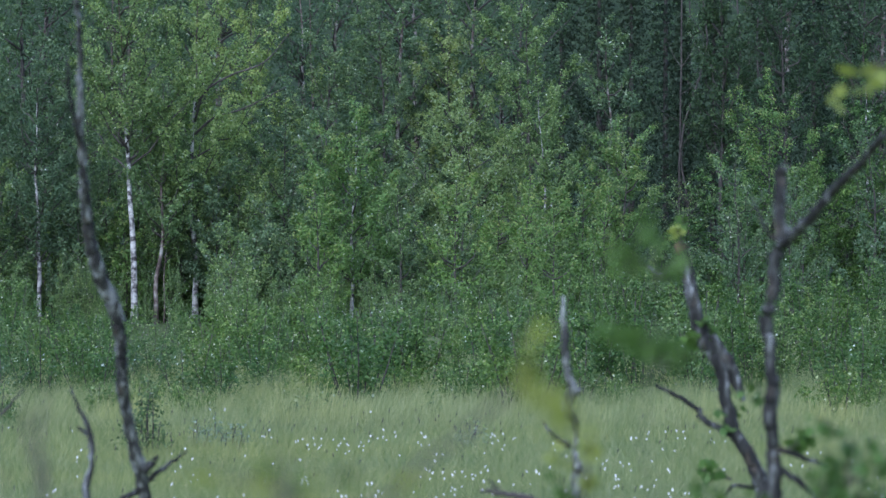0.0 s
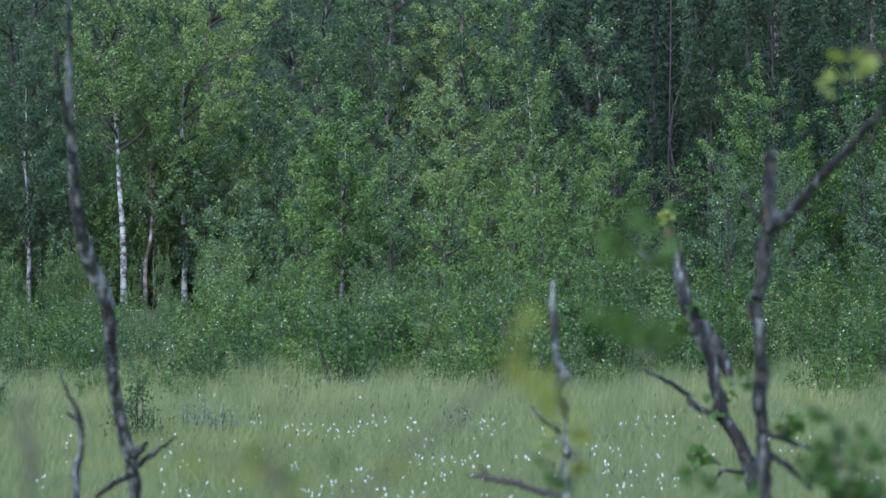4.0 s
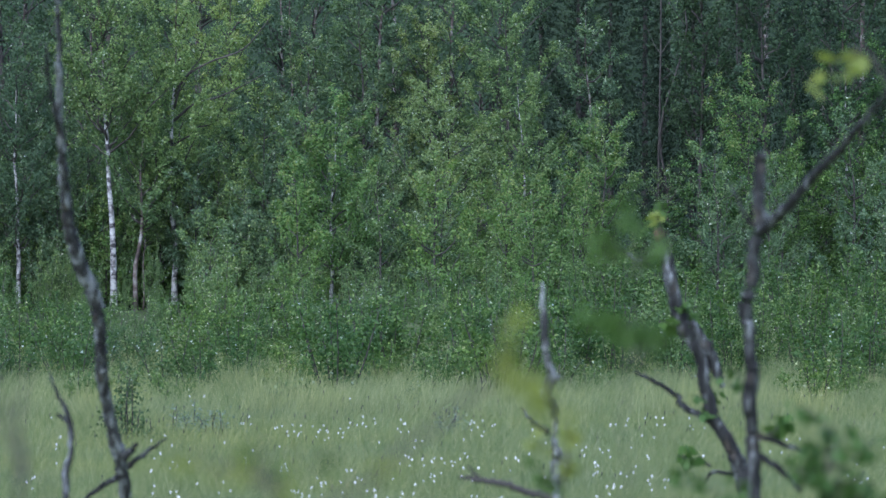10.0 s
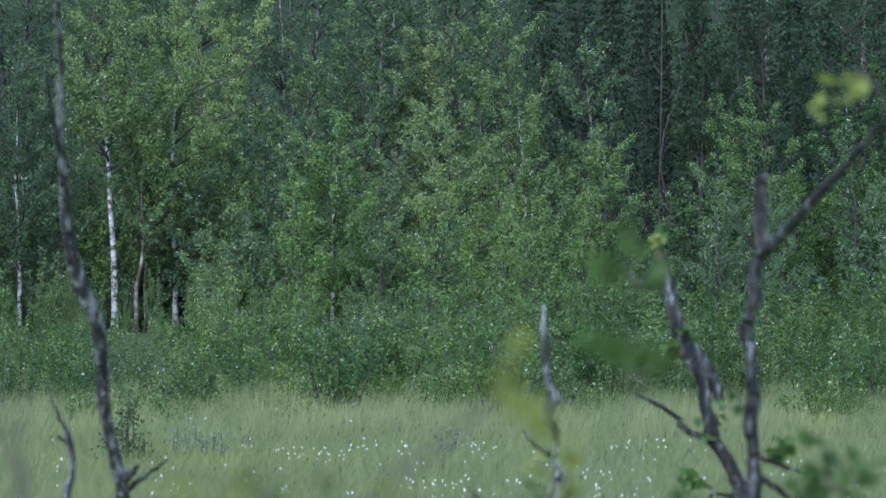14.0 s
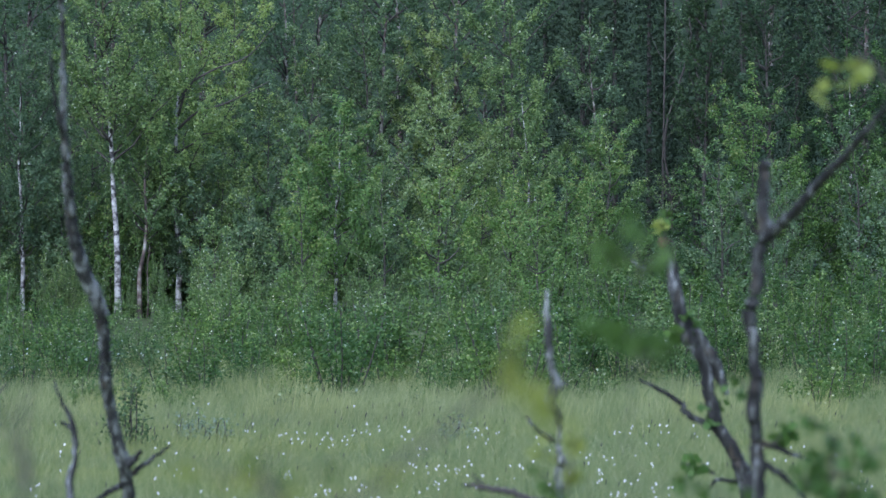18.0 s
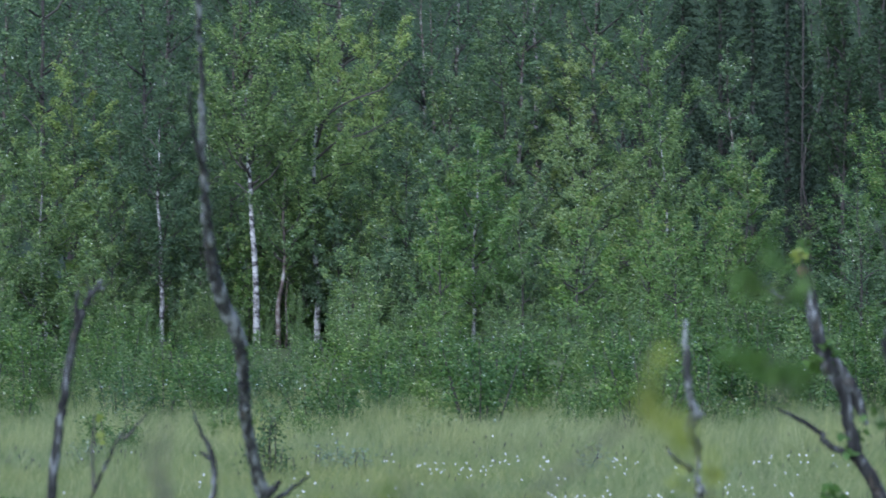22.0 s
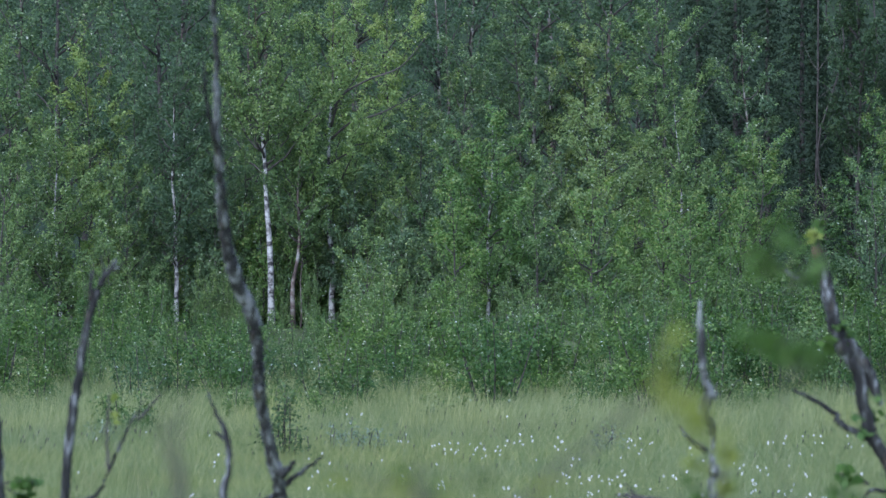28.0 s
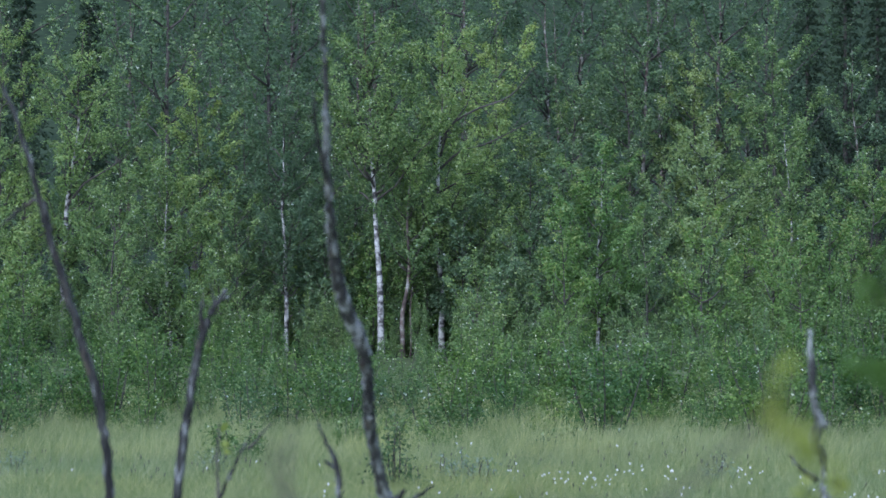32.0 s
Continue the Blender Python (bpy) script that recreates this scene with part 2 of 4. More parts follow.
def tube(line, radii, sides, rng=None, knob=0.0):
    """Vertices and quads of a tapering limb, with an uneven skin and closed ends."""
    line, radii = np.asarray(line, float), np.asarray(radii, float)
    n = len(line)
    t = unit(np.gradient(line, axis=0))
    ref = np.where(np.abs(t[:, 2:3]) > 0.9, [[1.0, 0, 0]], [[0, 0, 1.0]])
    a = unit(np.cross(t, ref))
    b = np.cross(t, a)
    th = np.linspace(0, 2 * math.pi, sides, endpoint=False)
    r = radii[:, None] * np.ones(sides)
    if rng is not None and knob:
        low = np.interp(np.arange(n), np.arange(0, n + 3, 3), rng.normal(0, 1, len(np.arange(0, n + 3, 3))))
        r = r * (1 + knob * 0.42 * low[:, None] + knob * 0.25 * rng.normal(0, 1, (n, sides)))
    v = line[:, None] + r[..., None] * (np.cos(th)[:, None] * a[:, None] + np.sin(th)[:, None] * b[:, None])
    v = np.vstack([v.reshape(-1, 3), line[:1] - t[:1] * radii[0] * 0.3, line[-1:] + t[-1:] * radii[-1] * 0.4])
    i, j = np.meshgrid(np.arange(n - 1), np.arange(sides), indexing="ij")
    k = (j + 1) % sides
    q = np.stack([i * sides + j, i * sides + k, (i + 1) * sides + k, (i + 1) * sides + j], -1).reshape(-1, 4)
    js = np.arange(0, sides - 1, 2)
    lo = np.stack([np.full(len(js), n * sides), (js + 2) % sides, js + 1, js], 1)
    hi = np.stack([np.full(len(js), n * sides + 1), (n - 1) * sides + js, (n - 1) * sides + js + 1, (n - 1) * sides + (js + 2) % sides], 1)
    return v, np.vstack([q, lo, hi])


def joined(pieces):
    vs, fs, k = [], [], 0
    for v, f in pieces:
        vs.append(v)
        fs.append(f + k)
        k += len(v)
    return np.vstack(vs), np.vstack(fs)


def leaf_cards(rng, at, size, slim=0.95, lift=0.5):
    """One small pointed leaf at each place, turned at random, faces leaning outward and up."""
    at, out = at if isinstance(at, tuple) else (at, 0.0)
    n = len(at)
    nor = unit(rng.normal(0, 0.55, (n, 3)) + out + [0, 0, lift])
    a = unit(np.cross(nor, rng.normal(0, 1, (n, 3))))
    b = np.cross(nor, a)
    s = (size * rng.uniform(0.65, 1.3, n))[:, None]
    c, d = a * s, b * s * slim
    v = np.stack([at - c * 0.5 - d * 0.3, at + c * 0.55 - d * 0.12, at - c * 0.2 + d * 0.55], 1)
    return v.reshape(-1, 3), np.arange(3 * n).reshape(-1, 3)


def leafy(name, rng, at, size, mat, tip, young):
    """Leaves in two tones: the share young (0 to 1, for each) is fresh at the shoot tips, and paints lit tops."""
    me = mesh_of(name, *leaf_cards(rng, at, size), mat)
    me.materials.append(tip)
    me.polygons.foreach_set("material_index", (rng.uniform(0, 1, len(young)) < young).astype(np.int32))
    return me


# ---- the lie of the land ----
def land(x, y):
    """A bank under the camera, a level bog meadow, a slow rise in the wood and an added hill behind."""
    x, y = np.asarray(x, float), np.asarray(y, float)
    s = np.clip((26 - y) / 24, 0, 1)
    bank = 1.15 * s * s * (3 - 2 * s)
    w = np.clip((y - 104) / 60, 0, 1)
    # hill added, unseen, to keep bright sky from showing between the leaves
    h = np.clip((y - 170) / 260, 0, 1)
    hill = 48 * h * h * (3 - 2 * h) * (0.85 + 0.15 * np.sin(x * 0.006 + 1.0))
    far = np.clip((y - 600) / 900, 0, 1)
    bumps = 0.05 * np.sin(x * 0.9 + 1.3 * np.sin(y * 0.37)) * np.sin(y * 0.8 + np.sin(x * 0.5))
    return bank + 1.6 * w * w + hill * (1 - 0.6 * far) + bumps


def ground_sheet():
    xs = np.concatenate([np.linspace(-2500, -60, 26), np.linspace(-56, 56, 113), np.linspace(60, 2500, 26)])
    ys = np.concatenate([np.linspace(-2000, -12, 20), np.linspace(-10, 170, 181), np.linspace(175, 700, 60), np.linspace(720, 3500, 24)])
    X, Y = np.meshgrid(xs, ys)
    v = np.stack([X, Y, land(X, Y)], -1).reshape(-1, 3)
    w = len(xs)
    i, j = np.meshgrid(np.arange(len(ys) - 1), np.arange(w - 1), indexing="ij")
    q = np.stack([i * w + j, i * w + j + 1, (i + 1) * w + j + 1, (i + 1) * w + j], -1).reshape(-1, 4)
    tagged(part("ground", mesh_of("ground", v, q, M_GROUND, True)), "mossy bog ground rising to an added hill that hides sky", "ground", kind="structure")


ground_sheet()


# ---- trees ----
def crown_form(rng, h, base, wide, limbs, leaves, bend=0.0, lean=0.0, wig=0.035, path=None):
    """Trunk, limbs, shoots and leaf places of a birch of height h: an oval crown from base * h up, wide at each side."""
    n = 12
    s = np.linspace(0, 1, n)
    ph = rng.uniform(0, 6.28, 2)
    off = np.stack([lean * s + bend * np.sin(s * 5 + ph[0]) * s, 0.6 * bend * np.sin(s * 4 + ph[1]) * s], 1)
    if path is not None:
        off[:, 0] = np.interp(s * h, [q[0] for q in path], [q[1] for q in path])
    trunk = np.column_stack([off[:, 0], off[:, 1], s * h])
    trunk[:, 0] += wig * np.sin(s * h * 2.6 + ph[1]) * np.sqrt(s) + rng.normal(0, 0.012, n)
    trunk[:, :2] -= trunk[0, :2]
    low, tall = base * h, (1 - base) * h
    foot_wide = 0.8 if base < 0.16 else 0.6

    def girth(g):
        under = np.sqrt(np.clip(1 - ((0.38 - g) / 0.55) ** 2, 0, 1))
        under = np.where(g < 0.38, np.maximum(under, foot_wide), 1.0)
        return wide * under * np.where(g > 0.38, np.clip(1 - ((g - 0.38) / 0.635) ** 2, 0, 1) ** 0.52, 1.0)

    def axis(z):
        return np.array([np.interp(z, trunk[:, 2], trunk[:, 0]), np.interp(z, trunk[:, 2], trunk[:, 1]), z])

    lines, shoots = [], []
    q5 = np.linspace(0, 1, 6)
    for k in range(limbs):
        g = (k + rng.uniform(0.1, 0.9)) / limbs * 0.93
        reach = float(girth(np.array(g))) * rng.uniform(0.6, 1.15) * (1.0 + 0.16 * math.sin(k * 1.9 + ph[0])) + 0.06
        az = k * 2.4 + rng.uniform(-0.5, 0.5)
        way = np.array([math.cos(az), math.sin(az), 0])
        top = low + g * tall
        rise = min(reach * rng.uniform(0.8, 1.7), max(0.12, top - 0.75 * low))
        root = axis(max(0.05, top - rise))
        line = root + way * (reach * q5[:, None] ** 0.9) + np.array([0, 0, 1.0]) * (rise * q5[:, None] ** 1.2)
        line[1:-1] += rng.normal(0, 0.05 * reach, (4, 3))
        lines.append(line)
        m = max(3, int(round(3 + 7 * reach / max(wide, 0.2))))
        for j in range(m):
            f = 1.0 if j == 0 else rng.uniform(0.22, 1.0)
            start = np.array([np.interp(f, q5, line[:, i]) for i in range(3)])
            az2 = az + (rng.uniform(-0.4, 0.4) if j == 0 else (1 if j % 2 else -1) * rng.uniform(0.3, 1.5))
            length = (0.16 + 0.24 * wide) * rng.uniform(0.55, 1.3) * (1.1 - 0.3 * g)
            slope = rng.uniform(0.2, 2.2)
            way2 = unit(np.array([math.cos(az2), math.sin(az2), slope]))
            end = start + way2 * length
            shoots.append((start, (start + end) / 2 + rng.normal(0, 0.05 * length, 3) + [0, 0, 0.06 * length], end))
    for z in np.linspace(low + 0.12 * tall, h, 14):
        start = axis(min(z, 0.99 * h))
        end = start + unit(rng.normal(0, 0.35, 3) + [0, 0, 1.0]) * (0.18 + 0.12 * wide)
        shoots.append((start, (start + end) / 2, end))
    P = np.array(shoots)
    size = np.linalg.norm(P[:, 2] - P[:, 0], axis=1)
    pick = rng.choice(len(P), leaves, p=size / size.sum())
    g = rng.uniform(0.0, 1.0, leaves) ** 0.8
    c = np.where((g < 0.5)[:, None], P[pick, 0] + (P[pick, 1] - P[pick, 0]) * (2 * g)[:, None], P[pick, 1] + (P[pick, 2] - P[pick, 1]) * (2 * g - 1)[:, None])
    way = unit(rng.normal(0, 1, (leaves, 3)))
    fuzz = (0.075 + 0.06 * wide) * (1.3 - 0.75 * g) * rng.uniform(0.3, 1.3, leaves)
    at = c + way * fuzz[:, None] * np.array([1, 1, 0.85]) + np.array([0, 0, -0.015])
    at[:, 2] = np.maximum(at[:, 2], 0.06)
    mid = np.column_stack([np.interp(at[:, 2], trunk[:, 2], trunk[:, 0]), np.interp(at[:, 2], trunk[:, 2], trunk[:, 1]), at[:, 2] - 0.4])
    way = unit(way * 0.7 + unit(at - mid) * 0.45)
    return trunk, lines, P, (at, way), g


def birch_parts(rng, name, h, base, wide, leaves, leaf, m_leaf, m_bark, limbs=22, thick=1.0, far=False, fine=False, extra=(), **form):
    trunk, lines, shoots, at, g = crown_form(rng, h, base, wide, limbs, leaves, **form)
    root = bpy.data.objects.new(name, None)
    scene.collection.objects.link(root)
    line = glide(trunk, 22)
    rad = thick * (0.0085 * h + 0.012) * np.linspace(1, 0.08, 22) ** 1.15
    rad[0] *= 1.3
    part("trunk", mesh_of("trunk", *tube(line, rad, 8, rng, 0.06), m_bark, True), root)
    tubes = [tube(glide(l, 6), np.linspace(0.026, 0.006, 6) * (0.55 + 0.055 * h) * thick, 4) for l in lines]
    for pts in extra:
        tubes.append(tube(glide(pts, 14), np.linspace(0.036, 0.01, 14), 6, rng, 0.1))
    if far:
        tagged(part("branchwork", mesh_of("branchwork", *joined(tubes), M_TWIG, True), root), kind="stuff")
    else:
        for v, f in tubes:
            part("limb", mesh_of("limb", v, f, M_TWIG, True), root)
    if fine:
        twigs = [tube(p, (0.0055, 0.002), 3) for p in shoots[:, ::2]]
        tagged(part("fine_growth", mesh_of("fine_growth", *joined(twigs), M_TWIG, True), root), kind="stuff")
    # more tip leaves towards the top: young shoots plus painted top light
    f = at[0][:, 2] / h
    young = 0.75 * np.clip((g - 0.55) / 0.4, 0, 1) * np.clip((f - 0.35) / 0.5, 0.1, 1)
    tip = {M_LEAF: M_LEAF_YELLOW, M_LEAF_YELLOW: M_TIP, M_LEAF_BLUE: M_LEAF, M_LEAF_DEEP: M_LEAF_BLUE, M_THICKET: M_FRESH, M_FRESH: M_TIP, M_PALE: M_TIP, M_PAINTED_SHADE: M_LEAF_DEEP}[m_leaf]
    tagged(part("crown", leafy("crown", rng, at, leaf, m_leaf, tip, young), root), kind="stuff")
    return root


def stand(ob, x, y, turn=0.0, scale=1.0, sink=0.04):
    ob.location = (x, y, float(land(x, y)) - sink)
    ob.rotation_euler = (0, 0, turn)
    ob.scale = (scale, scale, scale) if isinstance(scale, float) else scale
    return ob


def placed_copy(ob, x, y, turn, scale):
    c = copy_thing(ob, pose(0, 0, 0))
    return stand(c, x, y, turn, scale)


# bearing x at the tree, distance, height, crown base, half width, leaves, leaf material, bark, lean
YEL, MID, BLU, DEEP, THK, FRS, PAL, SHD = M_LEAF_YELLOW, M_LEAF, M_LEAF_BLUE, M_LEAF_DEEP, M_THICKET, M_FRESH, M_PALE, M_PAINTED_SHADE
LABELS = {YEL: "yellow-green leafy birch with", MID: "leafy green birch with", BLU: "bluish green birch behind the edge with", DEEP: "dark green forest birch with", THK: "rich green birch of the thicket with", FRS: "fresh bright green birch with", PAL: "pale yellow-green leafy birch with", SHD: "birch, deep shade in its leaf colour, with"}
BARKS = {M_BIRCH: "a white bark trunk", M_BIRCH_BROWN: "a brown and pale trunk", M_TWIG: "a thin dark trunk"}
EDGE = []


def edge_birch(x, y, h, base, wide, leaves, m_leaf, m_bark, lean, thick, **form):
    """One birch of the wood's edge at (x, y), crown from base * h up, wide at each side of the trunk."""
    rng = np.random.default_rng(100 + len(EDGE))
    t = birch_parts(rng, "birch_tree", h, base, wide, int(leaves * 2.6), 0.053 if y < 105.5 else 0.06, m_leaf, m_bark, limbs=int(12 + 6 * wide + h), fine=True, thick=thick, bend=0.05 * h * 0.3, lean=lean, wig=0.05 if m_bark is M_BIRCH_BROWN else 0.02, **form)
    stand(t, x, y)
    EDGE.append(tagged(t, LABELS[m_leaf] + " " + BARKS[m_bark], "tree", "birches at the wood's edge"))


edge_birch(-7.29, 99.6, 8.37, 0.58, 1.3, 7800, MID, M_BIRCH, -0.35, 1.1, path=((0, 0), (0.6, 0.0), (1.5, 0.0), (2.7, -0.08), (3.9, -0.15), (4.9, -0.22), (8.4, -0.38)))
edge_birch(-6.81, 100.0, 5.97, 0.4, 0.80, 4500, MID, M_BIRCH_BROWN, 0.15, 1.0, path=((0, 0), (0.4, 0.0), (1.1, 0.03), (1.6, 0.11), (2.4, 0.13), (6.0, 0.25)))
edge_birch(-5.93, 101.0, 8.3, 0.37, 1.4, 10500, YEL, M_BIRCH, 0, 1.0, path=((0, 0), (0.8, 0.02), (1.2, 0.06), (1.9, 0.02), (2.4, -0.08), (2.95, -0.11), (8.3, 0.1)), extra=(((0.0, -0.2, 4.9), (0.25, -0.5, 5.6), (0.9, -0.7, 6.0), (1.7, -0.9, 6.3), (2.3, -1.0, 7.0)), ((0.0, -0.2, 4.6), (0.5, -0.5, 5.0), (1.2, -0.8, 5.2), (2.2, -1.0, 5.7))))
edge_birch(-9.67, 101.0, 6.74, 0.3, 1.15, 7000, DEEP, M_BIRCH, 0, 0.9)
edge_birch(-12.47, 101.0, 5.32, 0.12, 1.29, 7500, MID, M_BIRCH, 0, 0.9, path=((0, 0), (0.6, 0.0), (1.1, -0.06), (1.5, -0.1), (2.6, -0.14), (5.4, -0.1)))
edge_birch(-15.19, 102.0, 7.95, 0.35, 1.16, 6500, YEL, M_BIRCH, 0.1, 1.3, path=((0, 0), (2.4, 0.0), (3.6, 0.06), (4.5, 0.2), (5.5, 0.34), (8.0, 0.5)), extra=(((0.1, -0.1, 3.7), (0.5, -0.3, 4.2), (1.0, -0.4, 4.5), (1.6, -0.5, 4.9)), ((0.05, -0.1, 3.2), (-0.5, -0.3, 3.0), (-1.3, -0.4, 2.5))))
edge_birch(-12.70, 109.0, 7.63, 0.12, 1.17, 7000, YEL, M_TWIG, 0, 0.75)
edge_birch(-16.81, 102.0, 9.04, 0.12, 0.96, 6000, YEL, M_TWIG, 0, 0.75)
edge_birch(-14.68, 108.0, 7.23, 0.12, 1.16, 7000, MID, M_TWIG, 0, 0.75)
edge_birch(-2.10, 97.5, 5.17, 0.27, 1.2, 10500, FRS, M_BIRCH, 0.05, 1.0)
edge_birch(0.64, 103.0, 5.95, 0.12, 1.5, 10500, PAL, M_TWIG, 0, 0.75)
edge_birch(0.24, 112.0, 8.50, 0.12, 1.1, 8000, PAL, M_TWIG, 0, 0.75)
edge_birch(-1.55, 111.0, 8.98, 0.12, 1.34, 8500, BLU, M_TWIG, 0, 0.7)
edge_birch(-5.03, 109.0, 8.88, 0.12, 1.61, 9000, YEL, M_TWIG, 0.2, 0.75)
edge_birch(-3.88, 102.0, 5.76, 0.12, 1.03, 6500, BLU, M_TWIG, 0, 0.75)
edge_birch(-4.93, 101.0, 4.10, 0.10, 0.88, 5000, MID, M_TWIG, 0, 0.75)
edge_birch(2.30, 110.0, 8.8, 0.12, 1.5, 10000, MID, M_TWIG, 0, 0.75)
edge_birch(4.25, 109.0, 7.7, 0.12, 1.0, 7000, BLU, M_BIRCH_BROWN, 0, 1)
edge_birch(4.29, 103.0, 5.03, 0.10, 0.97, 6500, FRS, M_TWIG, 0, 0.75)
edge_birch(2.48, 102.0, 5.76, 0.12, 0.82, 5500, MID, M_BIRCH, -0.1, 0.9)
edge_birch(3.33, 101.0, 3.70, 0.10, 0.81, 4500, FRS, M_TWIG, 0, 0.75)
edge_birch(-0.75, 103.0, 3.7, 0.10, 0.8, 4500, BLU, M_TWIG, 0, 0.75)
edge_birch(1.30, 101.0, 3.29, 0.10, 0.95, 5000, FRS, M_TWIG, 0, 0.75)
edge_birch(7.95, 103.0, 5.93, 0.10, 1.45, 8500, FRS, M_TWIG, 0, 0.75)
edge_birch(10.40, 104.0, 6.65, 0.12, 1.12, 7000, THK, M_BIRCH, 0, 1)
edge_birch(6.85, 101.0, 4.10, 0.08, 1.02, 6000, THK, M_TWIG, 0, 0.75)
edge_birch(8.93, 100.0, 3.96, 0.08, 1.07, 6500, THK, M_TWIG, 0, 0.75)
edge_birch(10.64, 101.0, 4.65, 0.10, 1.08, 6500, THK, M_TWIG, 0, 0.75)
edge_birch(11.82, 103.0, 7.03, 0.10, 1.24, 7000, THK, M_TWIG, 0, 0.75)
edge_birch(5.96, 102.0, 1.93, 0.05, 0.75, 3000, BLU, M_BIRCH, 0, 0.7)
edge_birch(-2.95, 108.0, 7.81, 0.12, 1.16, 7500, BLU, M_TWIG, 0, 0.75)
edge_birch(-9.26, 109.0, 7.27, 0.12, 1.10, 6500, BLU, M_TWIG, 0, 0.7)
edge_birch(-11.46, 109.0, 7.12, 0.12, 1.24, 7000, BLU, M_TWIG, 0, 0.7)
edge_birch(-10.89, 101.0, 4.37, 0.12, 0.95, 5500, MID, M_TWIG, 0, 0.75)
edge_birch(-14.27, 101.0, 3.97, 0.12, 1.02, 5500, MID, M_TWIG, 0, 0.75)
edge_birch(-16.03, 101.0, 4.10, 0.12, 1.02, 5500, YEL, M_TWIG, 0, 0.75)
edge_birch(-8.72, 101.0, 4.10, 0.12, 0.81, 4500, BLU, M_TWIG, 0, 0.75)
edge_birch(-3.47, 98.0, 2.7, 0.08, 0.8, 4000, BLU, M_TWIG, 0, 0.75)
edge_birch(-1.11, 98.5, 2.62, 0.08, 0.79, 3500, BLU, M_TWIG, 0, 0.75)
edge_birch(0.08, 99.0, 2.35, 0.06, 0.86, 3500, MID, M_TWIG, 0, 0.75)
edge_birch(-4.39, 98.0, 2.36, 0.06, 0.79, 3500, BLU, M_TWIG, 0, 0.75)
edge_birch(2.18, 98.0, 2.36, 0.06, 0.85, 3500, MID, M_TWIG, 0, 0.75)
edge_birch(-7.26, 113.0, 6.35, 0.05, 1.29, 6500, BLU, M_TWIG, 0, 0.75)
edge_birch(-11.27, 113.0, 6.05, 0.05, 1.29, 6000, BLU, M_TWIG, 0, 0.75)
edge_birch(-9.07, 112.0, 5.27, 0.05, 1.13, 5000, BLU, M_TWIG, 0, 0.75)
edge_birch(-6.66, 100.4, 3.69, 0.5, 0.47, 1500, MID, M_BIRCH_BROWN, 0.1, 0.55)

# birches by the dark opening, their leaf colour darkened to stand for its shade
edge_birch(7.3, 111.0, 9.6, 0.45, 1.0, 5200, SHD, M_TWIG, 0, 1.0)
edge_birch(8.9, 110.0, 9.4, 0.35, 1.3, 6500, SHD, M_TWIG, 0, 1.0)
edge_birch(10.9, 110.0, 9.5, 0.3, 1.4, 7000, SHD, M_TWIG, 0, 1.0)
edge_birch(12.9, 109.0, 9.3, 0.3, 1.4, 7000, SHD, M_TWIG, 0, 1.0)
edge_birch(6.05, 104.0, 3.6, 0.6, 0.5, 700, BLU, M_BIRCH_BROWN, 0.05, 0.8)

edge_birch(-8.1, 101.9, 2.9, 0.04, 0.6, 2600, FRS, M_TWIG, 0, 0.7)
edge_birch(-7.0, 101.6, 2.5, 0.04, 0.55, 2300, MID, M_TWIG, 0, 0.7)
edge_birch(-6.35, 101.9, 2.8, 0.04, 0.6, 2600, FRS, M_TWIG, 0, 0.7)
edge_birch(-5.5, 102.2, 3.1, 0.04, 0.7, 3000, MID, M_TWIG, 0, 0.7)
edge_birch(-8.9, 102.2, 3.2, 0.04, 0.7, 3000, MID, M_TWIG, 0, 0.7)
edge_birch(-7.62, 101.2, 3.1, 0.04, 0.5, 2600, FRS, M_TWIG, 0, 0.7)
edge_birch(-6.1, 102.6, 4.3, 0.04, 0.8, 4000, MID, M_TWIG, 0, 0.7)
edge_birch(-7.45, 102.8, 4.6, 0.04, 0.85, 4200, MID, M_TWIG, 0, 0.7)
edge_birch(-6.6, 101.5, 2.7, 0.04, 0.45, 2200, FRS, M_TWIG, 0, 0.7)
edge_birch(-5.4, 100.3, 4.3, 0.12, 0.72, 4300, BLU, M_TWIG, 0, 0.6)
edge_birch(-6.28, 101.5, 3.9, 0.25, 0.5, 2400, BLU, M_TWIG, 0, 0.6)
edge_birch(-4.6, 102.6, 4.9, 0.12, 0.8, 4500, MID, M_TWIG, 0, 0.6)
edge_birch(-6.3, 103.8, 5.2, 0.1, 0.95, 5000, BLU, M_TWIG, 0, 0.7)
edge_birch(-8.0, 103.5, 4.6, 0.1, 0.9, 4500, MID, M_TWIG, 0, 0.7)
edge_birch(-5.1, 104.0, 4.9, 0.1, 0.9, 4500, BLU, M_TWIG, 0, 0.7)

# the wood behind: rows of taller birches
rng = np.random.default_rng(7)
KINDS = []
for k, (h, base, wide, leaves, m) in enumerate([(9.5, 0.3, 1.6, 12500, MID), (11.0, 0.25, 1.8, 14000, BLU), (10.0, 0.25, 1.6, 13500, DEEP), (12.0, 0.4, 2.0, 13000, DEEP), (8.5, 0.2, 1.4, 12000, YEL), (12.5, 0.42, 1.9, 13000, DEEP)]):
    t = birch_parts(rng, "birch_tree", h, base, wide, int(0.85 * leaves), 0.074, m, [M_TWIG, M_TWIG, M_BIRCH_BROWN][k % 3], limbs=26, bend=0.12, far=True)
    tagged(t, LABELS[m] + " " + BARKS[[M_TWIG, M_TWIG, M_BIRCH_BROWN][k % 3]], "tree", "birches in the wood behind")
    KINDS.append(t)
used = set()
